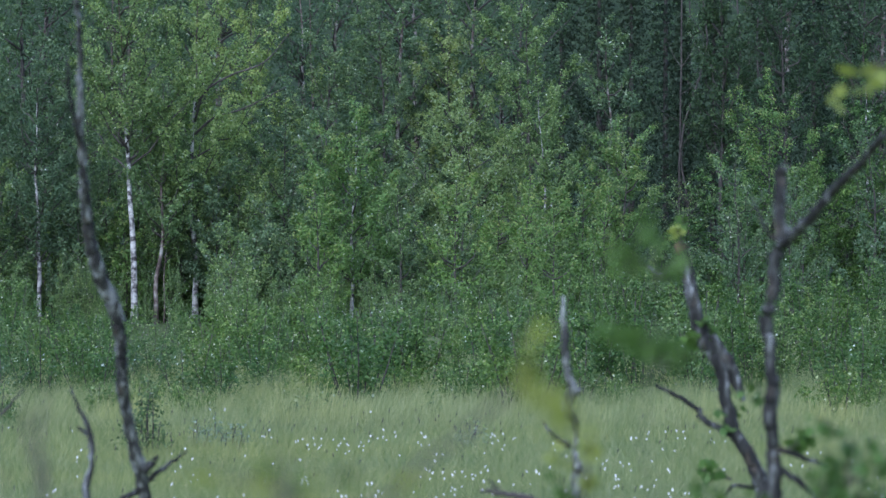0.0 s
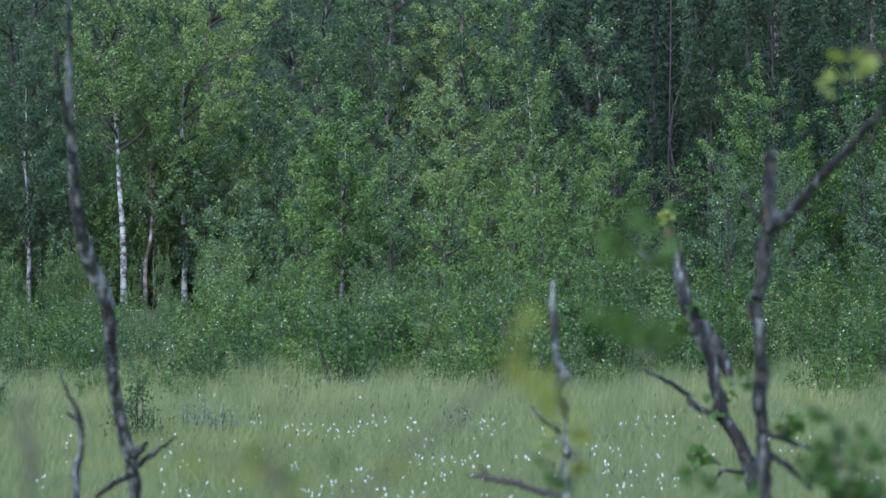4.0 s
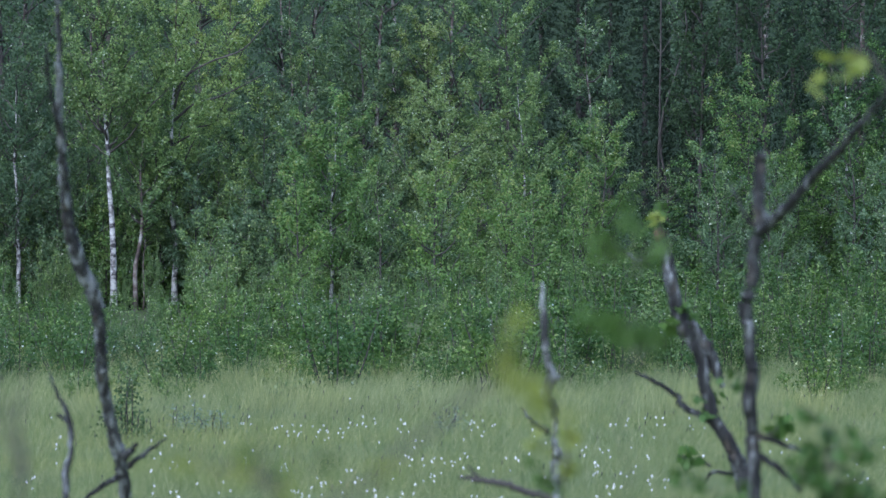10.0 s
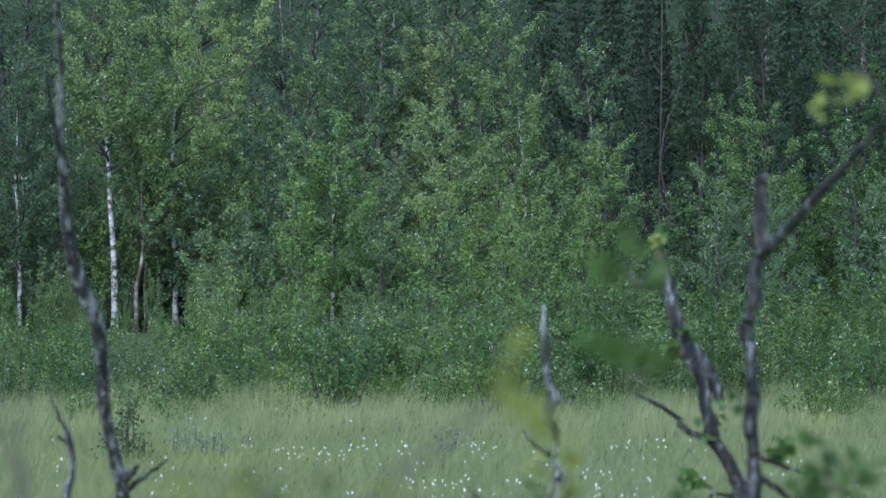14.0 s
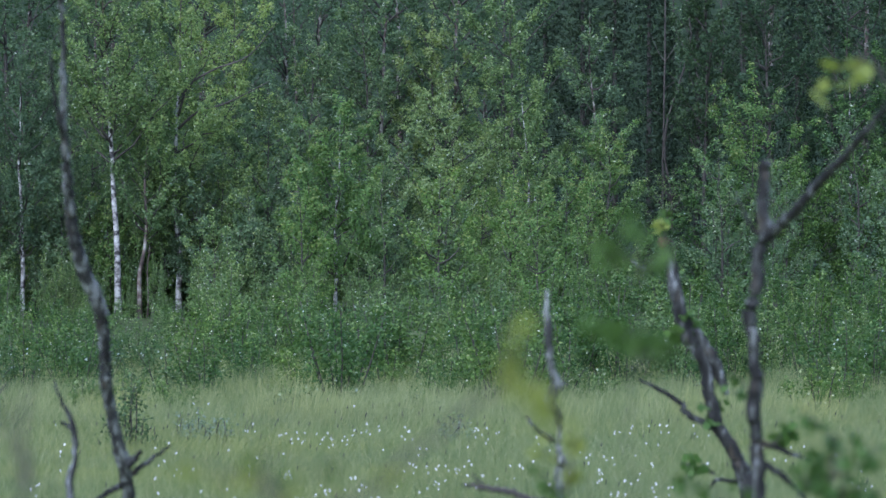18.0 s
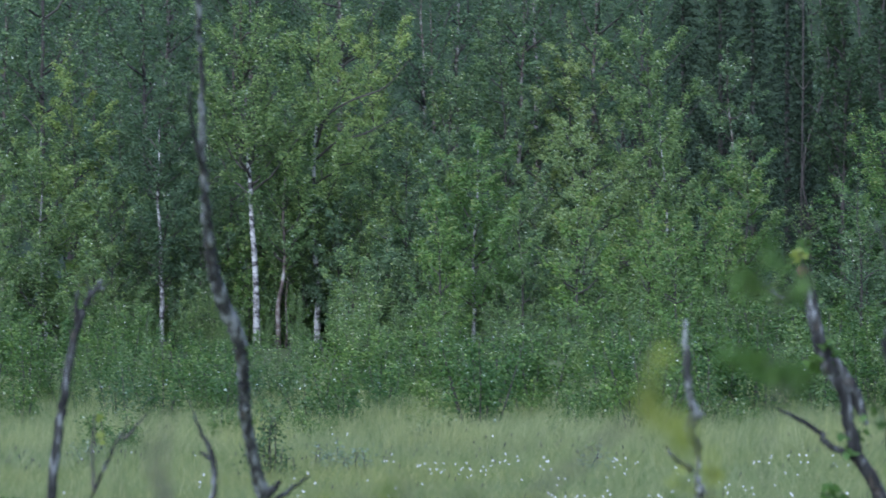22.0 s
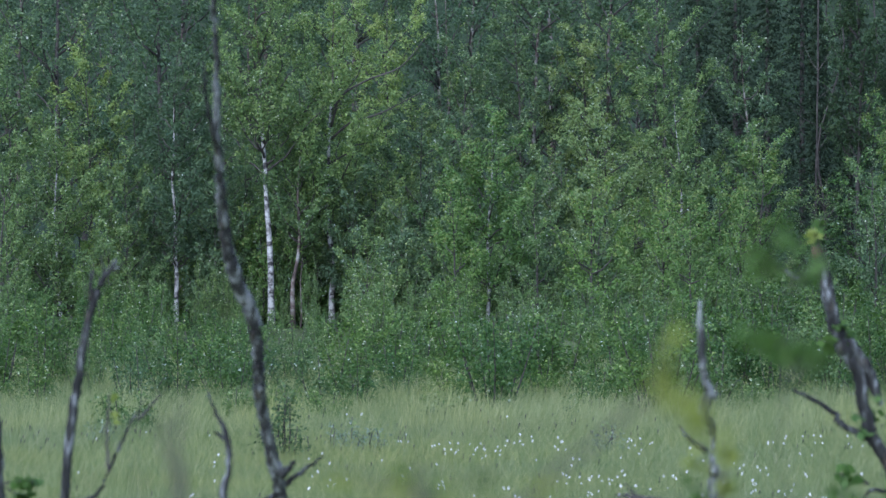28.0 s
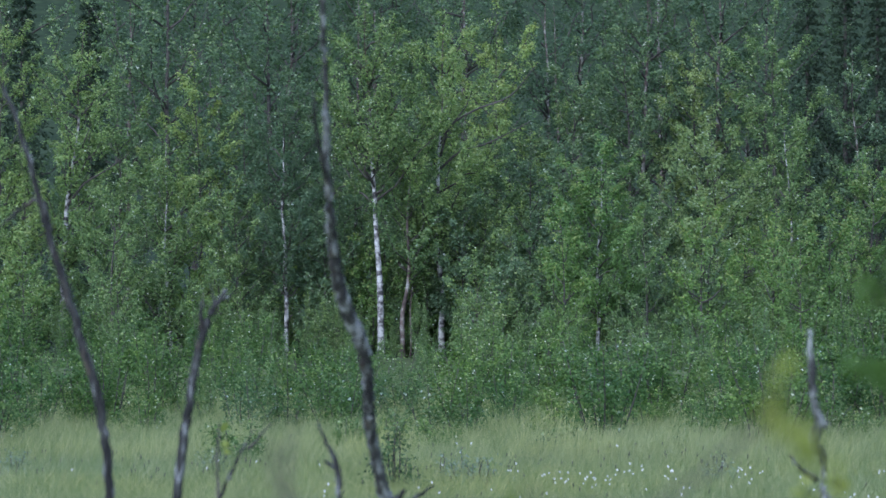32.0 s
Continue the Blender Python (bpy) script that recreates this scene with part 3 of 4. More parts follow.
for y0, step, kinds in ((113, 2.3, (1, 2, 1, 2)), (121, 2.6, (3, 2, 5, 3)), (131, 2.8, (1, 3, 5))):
    lo, hi = -0.178 * y0, 0.122 * y0
    x = lo
    while x < hi:
        xx, yy = x + rng.uniform(-0.6, 0.6), y0 + rng.uniform(-3, 3)
        kk = kinds[rng.integers(len(kinds))]
        x += step
        b = xx / yy
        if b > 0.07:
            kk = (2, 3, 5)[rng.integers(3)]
        if (0.026 < b < 0.102 or b < -0.138) and y0 < 128:
            continue
        sc = float(rng.uniform(0.85, 1.15)) * (1.12 if y0 > 128 else 1.0)
        if kk in used:
            placed_copy(KINDS[kk], xx, yy, rng.uniform(0, 6.28), sc)
        else:
            used.add(kk)
            stand(KINDS[kk], xx, yy, rng.uniform(0, 6.28), sc)

for kk in range(len(KINDS)):
    if kk not in used:
        stand(KINDS[kk], -21.0 + 5.5 * kk, 127.0, 1.0, 1.0)


# spruces in the dark opening, whose shade is put into the needle colour
def spruce(rng, h, wide, sprays):
    root = bpy.data.objects.new("spruce_tree", None)
    scene.collection.objects.link(root)
    line = np.column_stack([np.zeros(10), np.zeros(10), np.linspace(0, h, 10)])
    part("trunk", mesh_of("trunk", *tube(line, np.linspace(0.12, 0.015, 10), 8, rng, 0.05), M_TWIG, True), root)
    f = rng.uniform(0.02, 1, sprays) ** 0.8
    az, r = rng.uniform(0, 6.28, sprays), rng.uniform(0.1, 1, sprays) ** 0.6
    reach = wide * (1 - f) ** 0.8 * (0.75 + 0.25 * np.sin(az * 3 + f * 40))
    z = (0.08 + 0.92 * f) * h
    at = np.column_stack([np.cos(az) * r * reach, np.sin(az) * r * reach, np.round(z / 0.28) * 0.28 - 0.35 * r * reach + rng.normal(0, 0.05, sprays)])
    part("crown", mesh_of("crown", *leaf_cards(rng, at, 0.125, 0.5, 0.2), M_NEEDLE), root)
    return tagged(root, "narrow spruce, the wood's shade painted into its dark needles", "tree", "spruces in the dark opening")


rng = np.random.default_rng(21)
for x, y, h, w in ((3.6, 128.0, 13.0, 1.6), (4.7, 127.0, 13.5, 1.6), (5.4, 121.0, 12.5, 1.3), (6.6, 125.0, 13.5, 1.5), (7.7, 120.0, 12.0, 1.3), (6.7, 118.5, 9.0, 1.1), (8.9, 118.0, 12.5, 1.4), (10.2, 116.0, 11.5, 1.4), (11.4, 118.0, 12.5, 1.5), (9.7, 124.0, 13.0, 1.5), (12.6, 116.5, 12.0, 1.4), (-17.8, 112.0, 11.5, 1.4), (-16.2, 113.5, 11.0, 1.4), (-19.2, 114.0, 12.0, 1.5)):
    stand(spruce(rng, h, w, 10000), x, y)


def bare_stem(rng, h, lean):
    root = bpy.data.objects.new("dead_birch", None)
    scene.collection.objects.link(root)
    line = glide([(0, 0, 0), (0.1 * lean + rng.normal(0, 0.22), 0, h * 0.3), (0.5 * lean + rng.normal(0, 0.22), 0, h * 0.5), (0.7 * lean + rng.normal(0, 0.22), 0, h * 0.75), (lean, 0, h)], 14)
    part("trunk", mesh_of("trunk", *tube(line + rng.normal(0, 0.015, line.shape), np.linspace(0.036, 0.018, 14), 7, rng, 0.08), M_TWIG, True), root)
    for k in range(5):
        i = int(rng.integers(6, 13))
        w = np.array([rng.choice([-1, 1]) * rng.uniform(0.3, 0.9), rng.normal(0, 0.3), rng.uniform(0.3, 0.9)])
        part("limb", mesh_of("limb", *tube(glide([line[i], line[i] + w * 0.5, line[i] + w + [0, 0, 0.15]], 6), np.linspace(0.012, 0.004, 6), 5), M_TWIG, True), root)
    return tagged(root, "bare thin stem of an old birch in deep shade", "tree", "bare stems in the dark opening")


for x, y, h, lean in ((6.35, 114.5, 9.5, 0.1), (6.6, 113.0, 9.5, 0.15), (7.6, 112.5, 9.5, 0.15), (8.3, 113.0, 9.5, 0.3)):
    stand(bare_stem(rng, h, lean), x, y)


# ---- undergrowth: young birches and shrubs ----
def shrub_parts(rng, h, wide, leaves, leaf, m, name="shrub", stems=8):
    root = bpy.data.objects.new(name, None)
    scene.collection.objects.link(root)
    spots, reach = [], []
    for k in range(stems):
        az, out = k * 2.4 + rng.uniform(-0.4, 0.4), wide * rng.uniform(0.15, 0.95)
        top = np.array([math.cos(az) * out, math.sin(az) * out, h * rng.uniform(0.45, 1.1) * (1.0 - 0.25 * out / wide)])
        line = glide([(0.3 * top[0], 0.3 * top[1], -0.05), top * [0.7, 0.7, 0.5] + rng.normal(0, 0.03, 3), top], 9)
        part("stem", mesh_of("stem", *tube(line[::2], np.linspace(0.012, 0.004, 5), 4), M_TWIG, True), root)
        g = rng.uniform(0.12, 1.0, 12)
        c = np.column_stack([np.interp(g, np.linspace(0, 1, 9), line[:, i]) for i in range(3)])
        spots.append(c + rng.normal(0, 1, (12, 3)) * (0.14 * (1.1 - g))[:, None] * [1, 1, 0.4])
        reach.append(0.032 + 0.06 * (1.15 - g))
    spots, reach = np.vstack(spots), np.concatenate(reach)
    way, pick = rng.normal(0, 1, (leaves, 3)), rng.integers(0, len(spots), leaves)
    at = spots[pick] + way * reach[pick, None] * np.array([1, 1, 0.9]) * (0.75 + 0.2 * h)
    at[:, 2] = np.abs(at[:, 2]) + 0.03
    # yellower with height: young tips, with light from above painted in
    young = 0.4 * np.clip((at[:, 2] / h - 0.55) / 0.4, 0, 1)
    tagged(part("foliage", leafy("foliage", rng, (at, unit(way) * 0.7), leaf * 0.9, m, M_LEAF_BLUE if m is M_LEAF_DEEP else M_LEAF if m in (M_THICKET, M_FRESH) else M_LEAF if m in (M_LEAF_BLUE, M_LONE) else M_LEAF_YELLOW, young), root), kind="stuff")
    return root


rng = np.random.default_rng(33)
SHRUBS = []
for k, (h, w, n, lf, m, lab) in enumerate([
        (1.3, 0.7, 2600, 0.044, M_SHRUB, "dense green dwarf birch shrub at the meadow's edge"),
        (1.7, 0.75, 3100, 0.044, M_SHRUB, "upright leafy birch shrub below the trees"),
        (1.0, 0.65, 2100, 0.041, M_WILLOW, "low grey-green willow shrub with pale leaf undersides"),
        (2.2, 0.8, 3800, 0.048, M_LEAF, "tall young birch bush under the wood's edge"),
        (1.5, 0.8, 2600, 0.043, M_WILLOW, "grey-green willow bush with pale leaf undersides"),
        (2.0, 0.7, 3300, 0.047, M_LEAF, "fresh green birch bush in the undergrowth"),
        (0.7, 0.5, 1600, 0.038, M_SHRUB, "low leafy shrub among the tall grass"),
        (1.6, 0.75, 2800, 0.045, M_LEAF_BLUE, "bluish green leafy bush in the undergrowth"),
        (1.5, 0.75, 2800, 0.045, M_THICKET, "dark green leafy bush in the undergrowth")]):
    t = shrub_parts(rng, h, w, int(0.85 * n), 1.05 * lf, m)
    tagged(t, lab, "shrub", "shrubs along the wood's edge")
    SHRUBS.append(t)
used = set()
for y0, step, kinds in ((55.5, 0.75, (6, 0, 6, 6)), (59, 0.75, (6, 2, 0, 6)), (64, 0.8, (0, 6, 0, 2)), (69, 0.9, (0, 2, 4, 0)), (74, 0.95, (0, 1, 4, 5)), (79.5, 1.0, (1, 0, 4, 5)), (85, 1.1, (1, 0, 5, 4)), (91, 1.3, (3, 1, 5, 0)), (98, 1.8, (3, 5, 1)), (62, 1.3, (6, 0, 6)), (71, 1.5, (0, 2, 1)), (52.8, 0.7, (6, 0, 6)), (95.5, 1.0, (3, 5, 7, 1)), (102.9, 0.85, (3, 5, 7, 1))):
    x = -0.176 * y0
    while x < 0.12 * y0:
        xx, yy = x + rng.uniform(-0.45, 0.45), y0 + rng.uniform(-2.3, 2.3)
        kk = kinds[rng.integers(len(kinds))]
        x += step
        if y0 < 57 and math.sin(xx * 1.15 + 0.6) + rng.uniform(-0.6, 0.6) < 0.25:
            continue
        sc = float(rng.uniform(0.62, 1.3))
        b = xx / yy
        if (b > 0.04 or b < -0.085) and yy > 60:
            kk = (3, 8, 8, 8, 8)[rng.integers(5)] if b > 0 else (3, 1, 8, 0, 8)[rng.integers(5)]
        if y0 == 52.8 and b > -0.048:
            continue
        tall = (1.3, 1.7, 1.0, 2.2, 1.5, 2.0, 0.7, 1.6, 1.5)[kk]
        clear = -0.1 < b < -0.056 or -0.0265 < b < -0.0165 or -0.128 < b < -0.12 or -0.154 < b < -0.146
        low = (0.0215 if b < 0.012 else 0.015) if clear or yy < 80 else 0.0125
        if y0 == 95.5:
            if clear or 0.044 < b < 0.066:
                continue
            sc = float(rng.uniform(0.75, 1.15))
        elif y0 == 102.9:
            sc = float(rng.uniform(0.9, 1.3))
        elif y0 == 52.8:
            sc = 0.8 + 0.25 * rng.uniform()
        elif yy < 96:
            sc = min(sc, rng.uniform(0.8, 1.3) * (EYE - low * yy) / tall)
        elif -0.1 < xx / yy < -0.05 and yy < 100:
            sc = 0.35
        if kk in used:
            placed_copy(SHRUBS[kk], xx, yy, rng.uniform(0, 6.28), sc)
        else:
            used.add(kk)
            stand(SHRUBS[kk], xx, yy, rng.uniform(0, 6.28), sc)

used_shrubs = set(used)
# young birches leafed to the ground, under and before the taller ones
rng = np.random.default_rng(55)
YOUNG = []
for k, (h, wide, leaves, m) in enumerate([(3.2, 0.7, 5500, MID), (4.2, 0.8, 7000, BLU), (3.6, 0.75, 6000, FRS), (4.8, 0.85, 7500, MID)]):
    t = birch_parts(rng, "young_birch", h, 0.04, wide, int(0.85 * leaves), 0.053, m, M_TWIG, limbs=16, bend=0.08)
    YOUNG.append(tagged(t, "young birch leafed down to the ground, " + ("bright green" if m is FRS else "bluish green" if m is BLU else "fresh green"), "tree", "young birches in the undergrowth"))
used = set()
for y0, step in ((93.5, 1.9), (97.5, 1.6), (103.5, 1.5)):
    x = -0.176 * y0
    while x < 0.12 * y0:
        xx, yy = x + rng.uniform(-0.5, 0.5), y0 + rng.uniform(-1.8, 1.8)
        x += step
        b = xx / yy
        if (y0 < 100 and (-0.1 < b < -0.051 or -0.029 < b < -0.013 or -0.131 < b < -0.117 or -0.157 < b < -0.144)) or 0.044 < b < 0.068:
            continue
        kk = 1 if b > 0.05 else int(rng.integers(4)) if y0 > 95 else int(rng.choice([0, 2]))
        sc = float(rng.uniform(0.75, 1.15))
        if kk in used:
            placed_copy(YOUNG[kk], xx, yy, rng.uniform(0, 6.28), sc)
        else:
            used.add(kk)
            stand(YOUNG[kk], xx, yy, rng.uniform(0, 6.28), sc)

for kk in range(len(SHRUBS)):
    if kk not in used_shrubs:
        stand(SHRUBS[kk], -11.0 + 2.3 * kk, 101.0, 0.5, 1.0)
for kk in range(len(YOUNG)):
    if kk not in used:
        stand(YOUNG[kk], -13.0 + 6.0 * kk, 106.0, 0.5, 1.0)
for x, y, kk, sc in ((-0.62, 61.0, 6, 1.0), (-0.74, 66.0, 0, 0.8), (-0.83, 72.0, 2, 1.1), (-0.9, 78.5, 0, 0.85), (-0.75, 85.0, 1, 0.6)):
    placed_copy(SHRUBS[kk], x, y, y, sc)
for x, y, kk, sc in ((-5.5, 66.5, 0, 0.85), (-5.75, 70.0, 2, 1.0), (-6.1, 74.0, 0, 0.8), (-5.3, 64.0, 6, 1.2), (-6.5, 79.0, 1, 0.55)):
    placed_copy(SHRUBS[kk], x, y, y, sc)
for x, y, kk, sc in ((-2.75, 63.5, 0, 0.8), (-2.6, 66.5, 6, 1.3), (-3.0, 69.0, 0, 0.95), (-2.75, 73.0, 1, 0.75), (-3.2, 71.0, 4, 0.8)):
    placed_copy(SHRUBS[kk], x, y, y, sc)
# leafy bushes between the pale trunks
for b, y, wide, tall, kk in ((-0.1005, 99.2, 0.6, 0.9, 3), (-0.0905, 99.0, 0.6, 0.95, 5), (-0.0845, 99.4, 0.6, 0.9, 3), (-0.0785, 99.2, 0.45, 0.8, 5), (-0.0633, 99.3, 0.42, 0.95, 3), (-0.0707, 99.6, 0.25, 0.6, 5), (-0.0535, 99.0, 0.6, 1.0, 5), (-0.047, 99.5, 0.6, 1.1, 3), (-0.04, 99.2, 0.7, 1.1, 5), (-0.034, 99.0, 0.6, 1.0, 3)):
    placed_copy(SHRUBS[kk], b * y, y, 37.0 * b, (wide, wide, tall))
for b, y, wide, tall, kk in ((-0.028, 98.8, 0.45, 1.0, 5), (-0.0145, 98.8, 0.5, 1.0, 3), (-0.113, 99.2, 0.6, 0.9, 3), (-0.1065, 99.4, 0.5, 1.0, 5), (-0.137, 99.3, 0.7, 1.0, 3), (-0.15, 99.0, 0.4, 0.9, 5), (-0.118, 99.0, 0.4, 0.9, 5), (-0.031, 97.0, 0.5, 0.95, 5), (-0.0172, 97.0, 0.4, 0.9, 5), (-0.0222, 98.4, 0.9, 1.1, 5), (-0.001, 98.6, 0.7, 1.1, 5), (0.005, 98.8, 0.6, 1.0, 3), (-0.0265, 96.8, 0.3, 0.8, 3), (-0.008, 98.2, 0.6, 1.1, 5), (-0.0235, 100.5, 0.8, 1.1, 3), (-0.0195, 100.8, 0.8, 1.2, 7)):
    placed_copy(SHRUBS[kk], b * y, y, 37.0 * b, (wide, wide, tall))

# lone bushes out in the meadow
for x, y, h, w, n in ((-3.2, 46.0, 1.0, 0.24, 270), (-1.8, 54.0, 0.4, 0.3, 250), (-0.05, 53.5, 0.45, 0.22, 250)):
    t = shrub_parts(rng, h, w, n * 4, 0.046, M_LONE, "bush", 7)
    tagged(stand(t, x, y), "small lone bush standing in the meadow grass", "shrub")


# ---- meadow ----
def grass_field(rng, blades):
    """Fine blades over the whole meadow, in tufts, blown over to one side."""
    y = 32.5 + 41.0 * rng.uniform(0, 1, blades) ** 1.35
    x = y * rng.uniform(-0.174, 0.12, blades)
    tuft = 0.6 + 0.4 * np.sin(x * 1.7 + 2 * np.sin(y * 0.9)) * np.sin(y * 1.3 + 1.5 * np.sin(x * 0.8))
    fine = np.sin(x * 6.3 + 3 * np.sin(y * 2.1)) * np.sin(y * 4.7 + 2 * np.sin(x * 2.9))
    x, y = x + 0.05 * np.sin(x * 21 + 5 * np.sin(y * 3.1)), y + 0.06 * np.sin(y * 17 + 4 * np.sin(x * 5.3))
    h = (0.17 + 0.12 * tuft + 0.06 * fine + 0.1 * np.clip((y - 47) / 8, 0, 1)) * rng.uniform(0.5, 1.3, blades)
    w = rng.uniform(0.0014, 0.0039, blades)
    az = rng.uniform(0, 6.28, blades)
    side = np.column_stack([np.cos(az), np.sin(az) * 0.4, np.zeros(blades)])
    bend = np.column_stack([rng.normal(0.04 + 0.1 * fine, 0.24, blades), rng.normal(-0.02, 0.16, blades), np.zeros(blades)]) * (h / 0.45)[:, None]
    foot = np.column_stack([x, y, land(x, y) - 0.02])
    tip = foot + bend + np.column_stack([np.zeros((blades, 2)), h])
    ww = w[:, None] * side
    v = np.stack([foot - ww, foot + ww, tip], 1).reshape(-1, 3)
    tagged(part("meadow_grass", mesh_of("meadow_grass", v, np.arange(blades * 3).reshape(-1, 3), M_GRASS)), "tall pale green grass bending over the bog meadow", "grass", kind="stuff")


grass_field(np.random.default_rng(5), 420000)


def tussock(rng, blades, wide, h):
    """Tall pale grass in a loose clump, one side blown over."""
    r, az = wide * np.sqrt(rng.uniform(0, 1, blades)), rng.uniform(0, 6.28, blades)
    foot = np.column_stack([r * np.cos(az) * 1.6, r * np.sin(az), np.full(blades, -0.03)])
    up = h * rng.uniform(0.45, 1.1, blades) * (1.05 - 0.5 * r / wide)
    tip = foot + np.column_stack([rng.normal(0.1, 0.12, blades), rng.normal(0, 0.1, blades), up])
    side = np.column_stack([rng.uniform(0.0018, 0.0042, blades), rng.uniform(-0.001, 0.001, blades), np.zeros(blades)])
    v = np.stack([foot - side, foot + side, tip + side * 0.4, tip - side * 0.4], 1).reshape(-1, 3)
    return tagged(part("grass_tussock", mesh_of("grass_tussock", v, np.arange(blades * 4).reshape(-1, 4), M_STRAW)), "tall pale grass tussock before the shrubs", "grass", "grass tussocks at the meadow's edge", kind="stuff")


rng = np.random.default_rng(37)
TUSSOCKS = [tussock(rng, 420, 0.4, 0.72), tussock(rng, 360, 0.34, 0.6), tussock(rng, 460, 0.5, 0.66)]
for k, (u, y) in enumerate(((-0.024, 51.2), (-0.018, 52.4), (-0.006, 51.6), (0.0, 52.8), (0.006, 51.4), (0.013, 53.0), (-0.033, 52.2), (0.03, 51.5), (0.045, 52.6), (0.06, 51.2), (0.078, 52.2), (-0.058, 51.0), (-0.075, 52.0), (-0.094, 51.4), (-0.112, 52.3), (-0.13, 51.2), (-0.148, 52.4), (-0.012, 54.6), (0.02, 54.8), (0.092, 51.8))):
    t = TUSSOCKS[k] if k < 3 else copy_thing(TUSSOCKS[k % 3], pose(0, 0, 0))
    stand(t, u * y, y, 0.0, float(rng.uniform(0.8, 1.15)))


def tuft_mesh(rng):
    bm = bmesh.new()
    bmesh.ops.create_icosphere(bm, subdivisions=2, radius=0.0072)
    for v in bm.verts:
        v.co *= rng.uniform(0.55, 1.6)
        v.co.x, v.co.z = v.co.x * 0.9 + v.co.z * 0.5, v.co.z * 1.45
    me = bpy.data.meshes.new("tuft")
    bm.to_mesh(me)
    bm.free()
    me.materials.append(M_COTTON)
    return me


rng = np.random.default_rng(11)
STEM = [mesh_of("stem", *tube(glide([(0, 0, 0), (0.01, 0, 0.25), (0.05 + 0.03 * k, 0, 0.47)], 6), np.linspace(0.003, 0.002, 6), 4), M_GRASS) for k in range(3)]
TUFT = [tuft_mesh(rng) for k in range(4)]
clumps = [(-0.0542, 47.7), (-0.0418, 43.6), (-0.0334, 42.6), (-0.031, 41.7), (-0.0284, 42.4), (-0.0236, 41.9), (-0.0193, 42.2), (-0.022, 40.9), (-0.0137, 43.6), (-0.0126, 43.0), (-0.0035, 42.4), (-0.0028, 41.5), (0.0156, 42.8), (0.0126, 41.5), (0.0269, 39.6), (0.0071, 37.6), (0.0216, 36.9), (-0.0589, 36.6), (-0.031, 35.6), (-0.028, 33.6), (-0.0173, 34.6), (-0.029, 33.2), (-0.022, 33.8), (-0.0568, 33.3), (0.0035, 34.6), (0.0028, 35.7), (-0.0032, 37.2), (-0.0005, 37.1), (-0.0025, 32.1), (-0.0086, 32.5), (0.0202, 32.2), (-0.0113, 31.8), (0.0464, 42.6), (0.0491, 43.6), (0.0558, 43.3), (0.0645, 43.5), (0.0866, 40.3), (0.037, 38.1), (0.0437, 38.5), (0.0417, 36.1), (0.0484, 35.9), (0.0544, 33.5), (0.043, 32.4), (0.0471, 32.4), (0.0652, 36.9), (0.1034, 33.8), (-0.0944, 34.0), (-0.0877, 38.5)]
for k in range(280):
    b, y = clumps[k % len(clumps)] if k < 200 else (rng.uniform(-0.07, 0.11), 32.8 + 7.0 * rng.uniform() ** 1.3)
    b, y = b + rng.normal(0, 0.0007), y + rng.normal(0, 0.09)
    if k % 14 == 0:
        b, y = rng.uniform(-0.16, 0.1), rng.uniform(36, 47)
    s, turn, kk = rng.uniform(0.8, 1.1), rng.uniform(0, 6.28), int(rng.integers(3))
    st = new("cotton_grass", STEM[kk])
    stand(st, b * y, y, turn, float(s), 0.01)
    tagged(st, "cotton grass stalk with a fluffy white seed head", "cotton grass", "cotton grass in the meadow")
    tf = part("tuft", TUFT[int(rng.integers(4))], st, "fluffy white seed tuft")
    tf.location = (0.05 + 0.03 * kk, 0, 0.478)


# brown sedge heads scattered in the grass, and low grey willow sprigs
rng = np.random.default_rng(19)
heads = []
for k in range(200):
    y = rng.uniform(34, 50) if k % 2 else rng.uniform(43.2, 46.2)
    x = y * rng.uniform(-0.16, 0.11)
    z = float(land(x, y)) + rng.uniform(0.38, 0.52)
    heads.append(tube(np.array([(x, y, z - 0.05), (x + 0.004, y, z - 0.02), (x + 0.006, y, z)]), [0.001, 0.005, 0.003], 4))
tagged(part("sedge_heads", mesh_of("sedge_heads", *joined(heads), M_TWIG)), "small brown sedge heads scattered through the meadow grass", "sedge", kind="stuff")
for x, y, h, w in ((-2.75, 48.5, 0.42, 0.3), (-2.35, 47.5, 0.4, 0.25), (0.35, 47.0, 0.42, 0.25), (-5.6, 49.5, 0.42, 0.3), (-8.1, 50.0, 0.42, 0.35)):
    t = shrub_parts(rng, h, w, 420, 0.035, M_SPRIG, "willow_sprig", 7)
    tagged(stand(t, x, y), "low grey-green willow sprig among the meadow grass", "shrub", "willow sprigs in the meadow")


# ---- dead and broken saplings close by ----
def leaf_shape():
    """A pointed oval leaf, folded along its rib, curling at the tip."""
    bm = bmesh.new()
    s = [(0.0, 0.0), (0.2, 0.3), (0.45, 0.38), (0.72, 0.24), (1.0, 0.0)]
    rib = [bm.verts.new((q, 0, -0.1 * q * q)) for q, w in s]
    for sign in (1, -1):
        edge = [bm.verts.new((q, sign * w, 0.12 * w - 0.1 * q * q)) for q, w in s[1:-1]]
        ring = [rib[0], *edge, rib[-1]]
        for i in range(4):
            quad = [rib[i], rib[i + 1], ring[i + 1], ring[i]]
            quad = list(dict.fromkeys(quad))
            bm.faces.new(quad if sign < 0 else quad[::-1])
    me = bpy.data.meshes.new("leaf")
    bm.to_mesh(me)
    bm.free()
    for f in me.polygons:
        f.use_smooth = True
    return me


LEAF_GREEN, LEAF_YELLOW = leaf_shape(), leaf_shape()
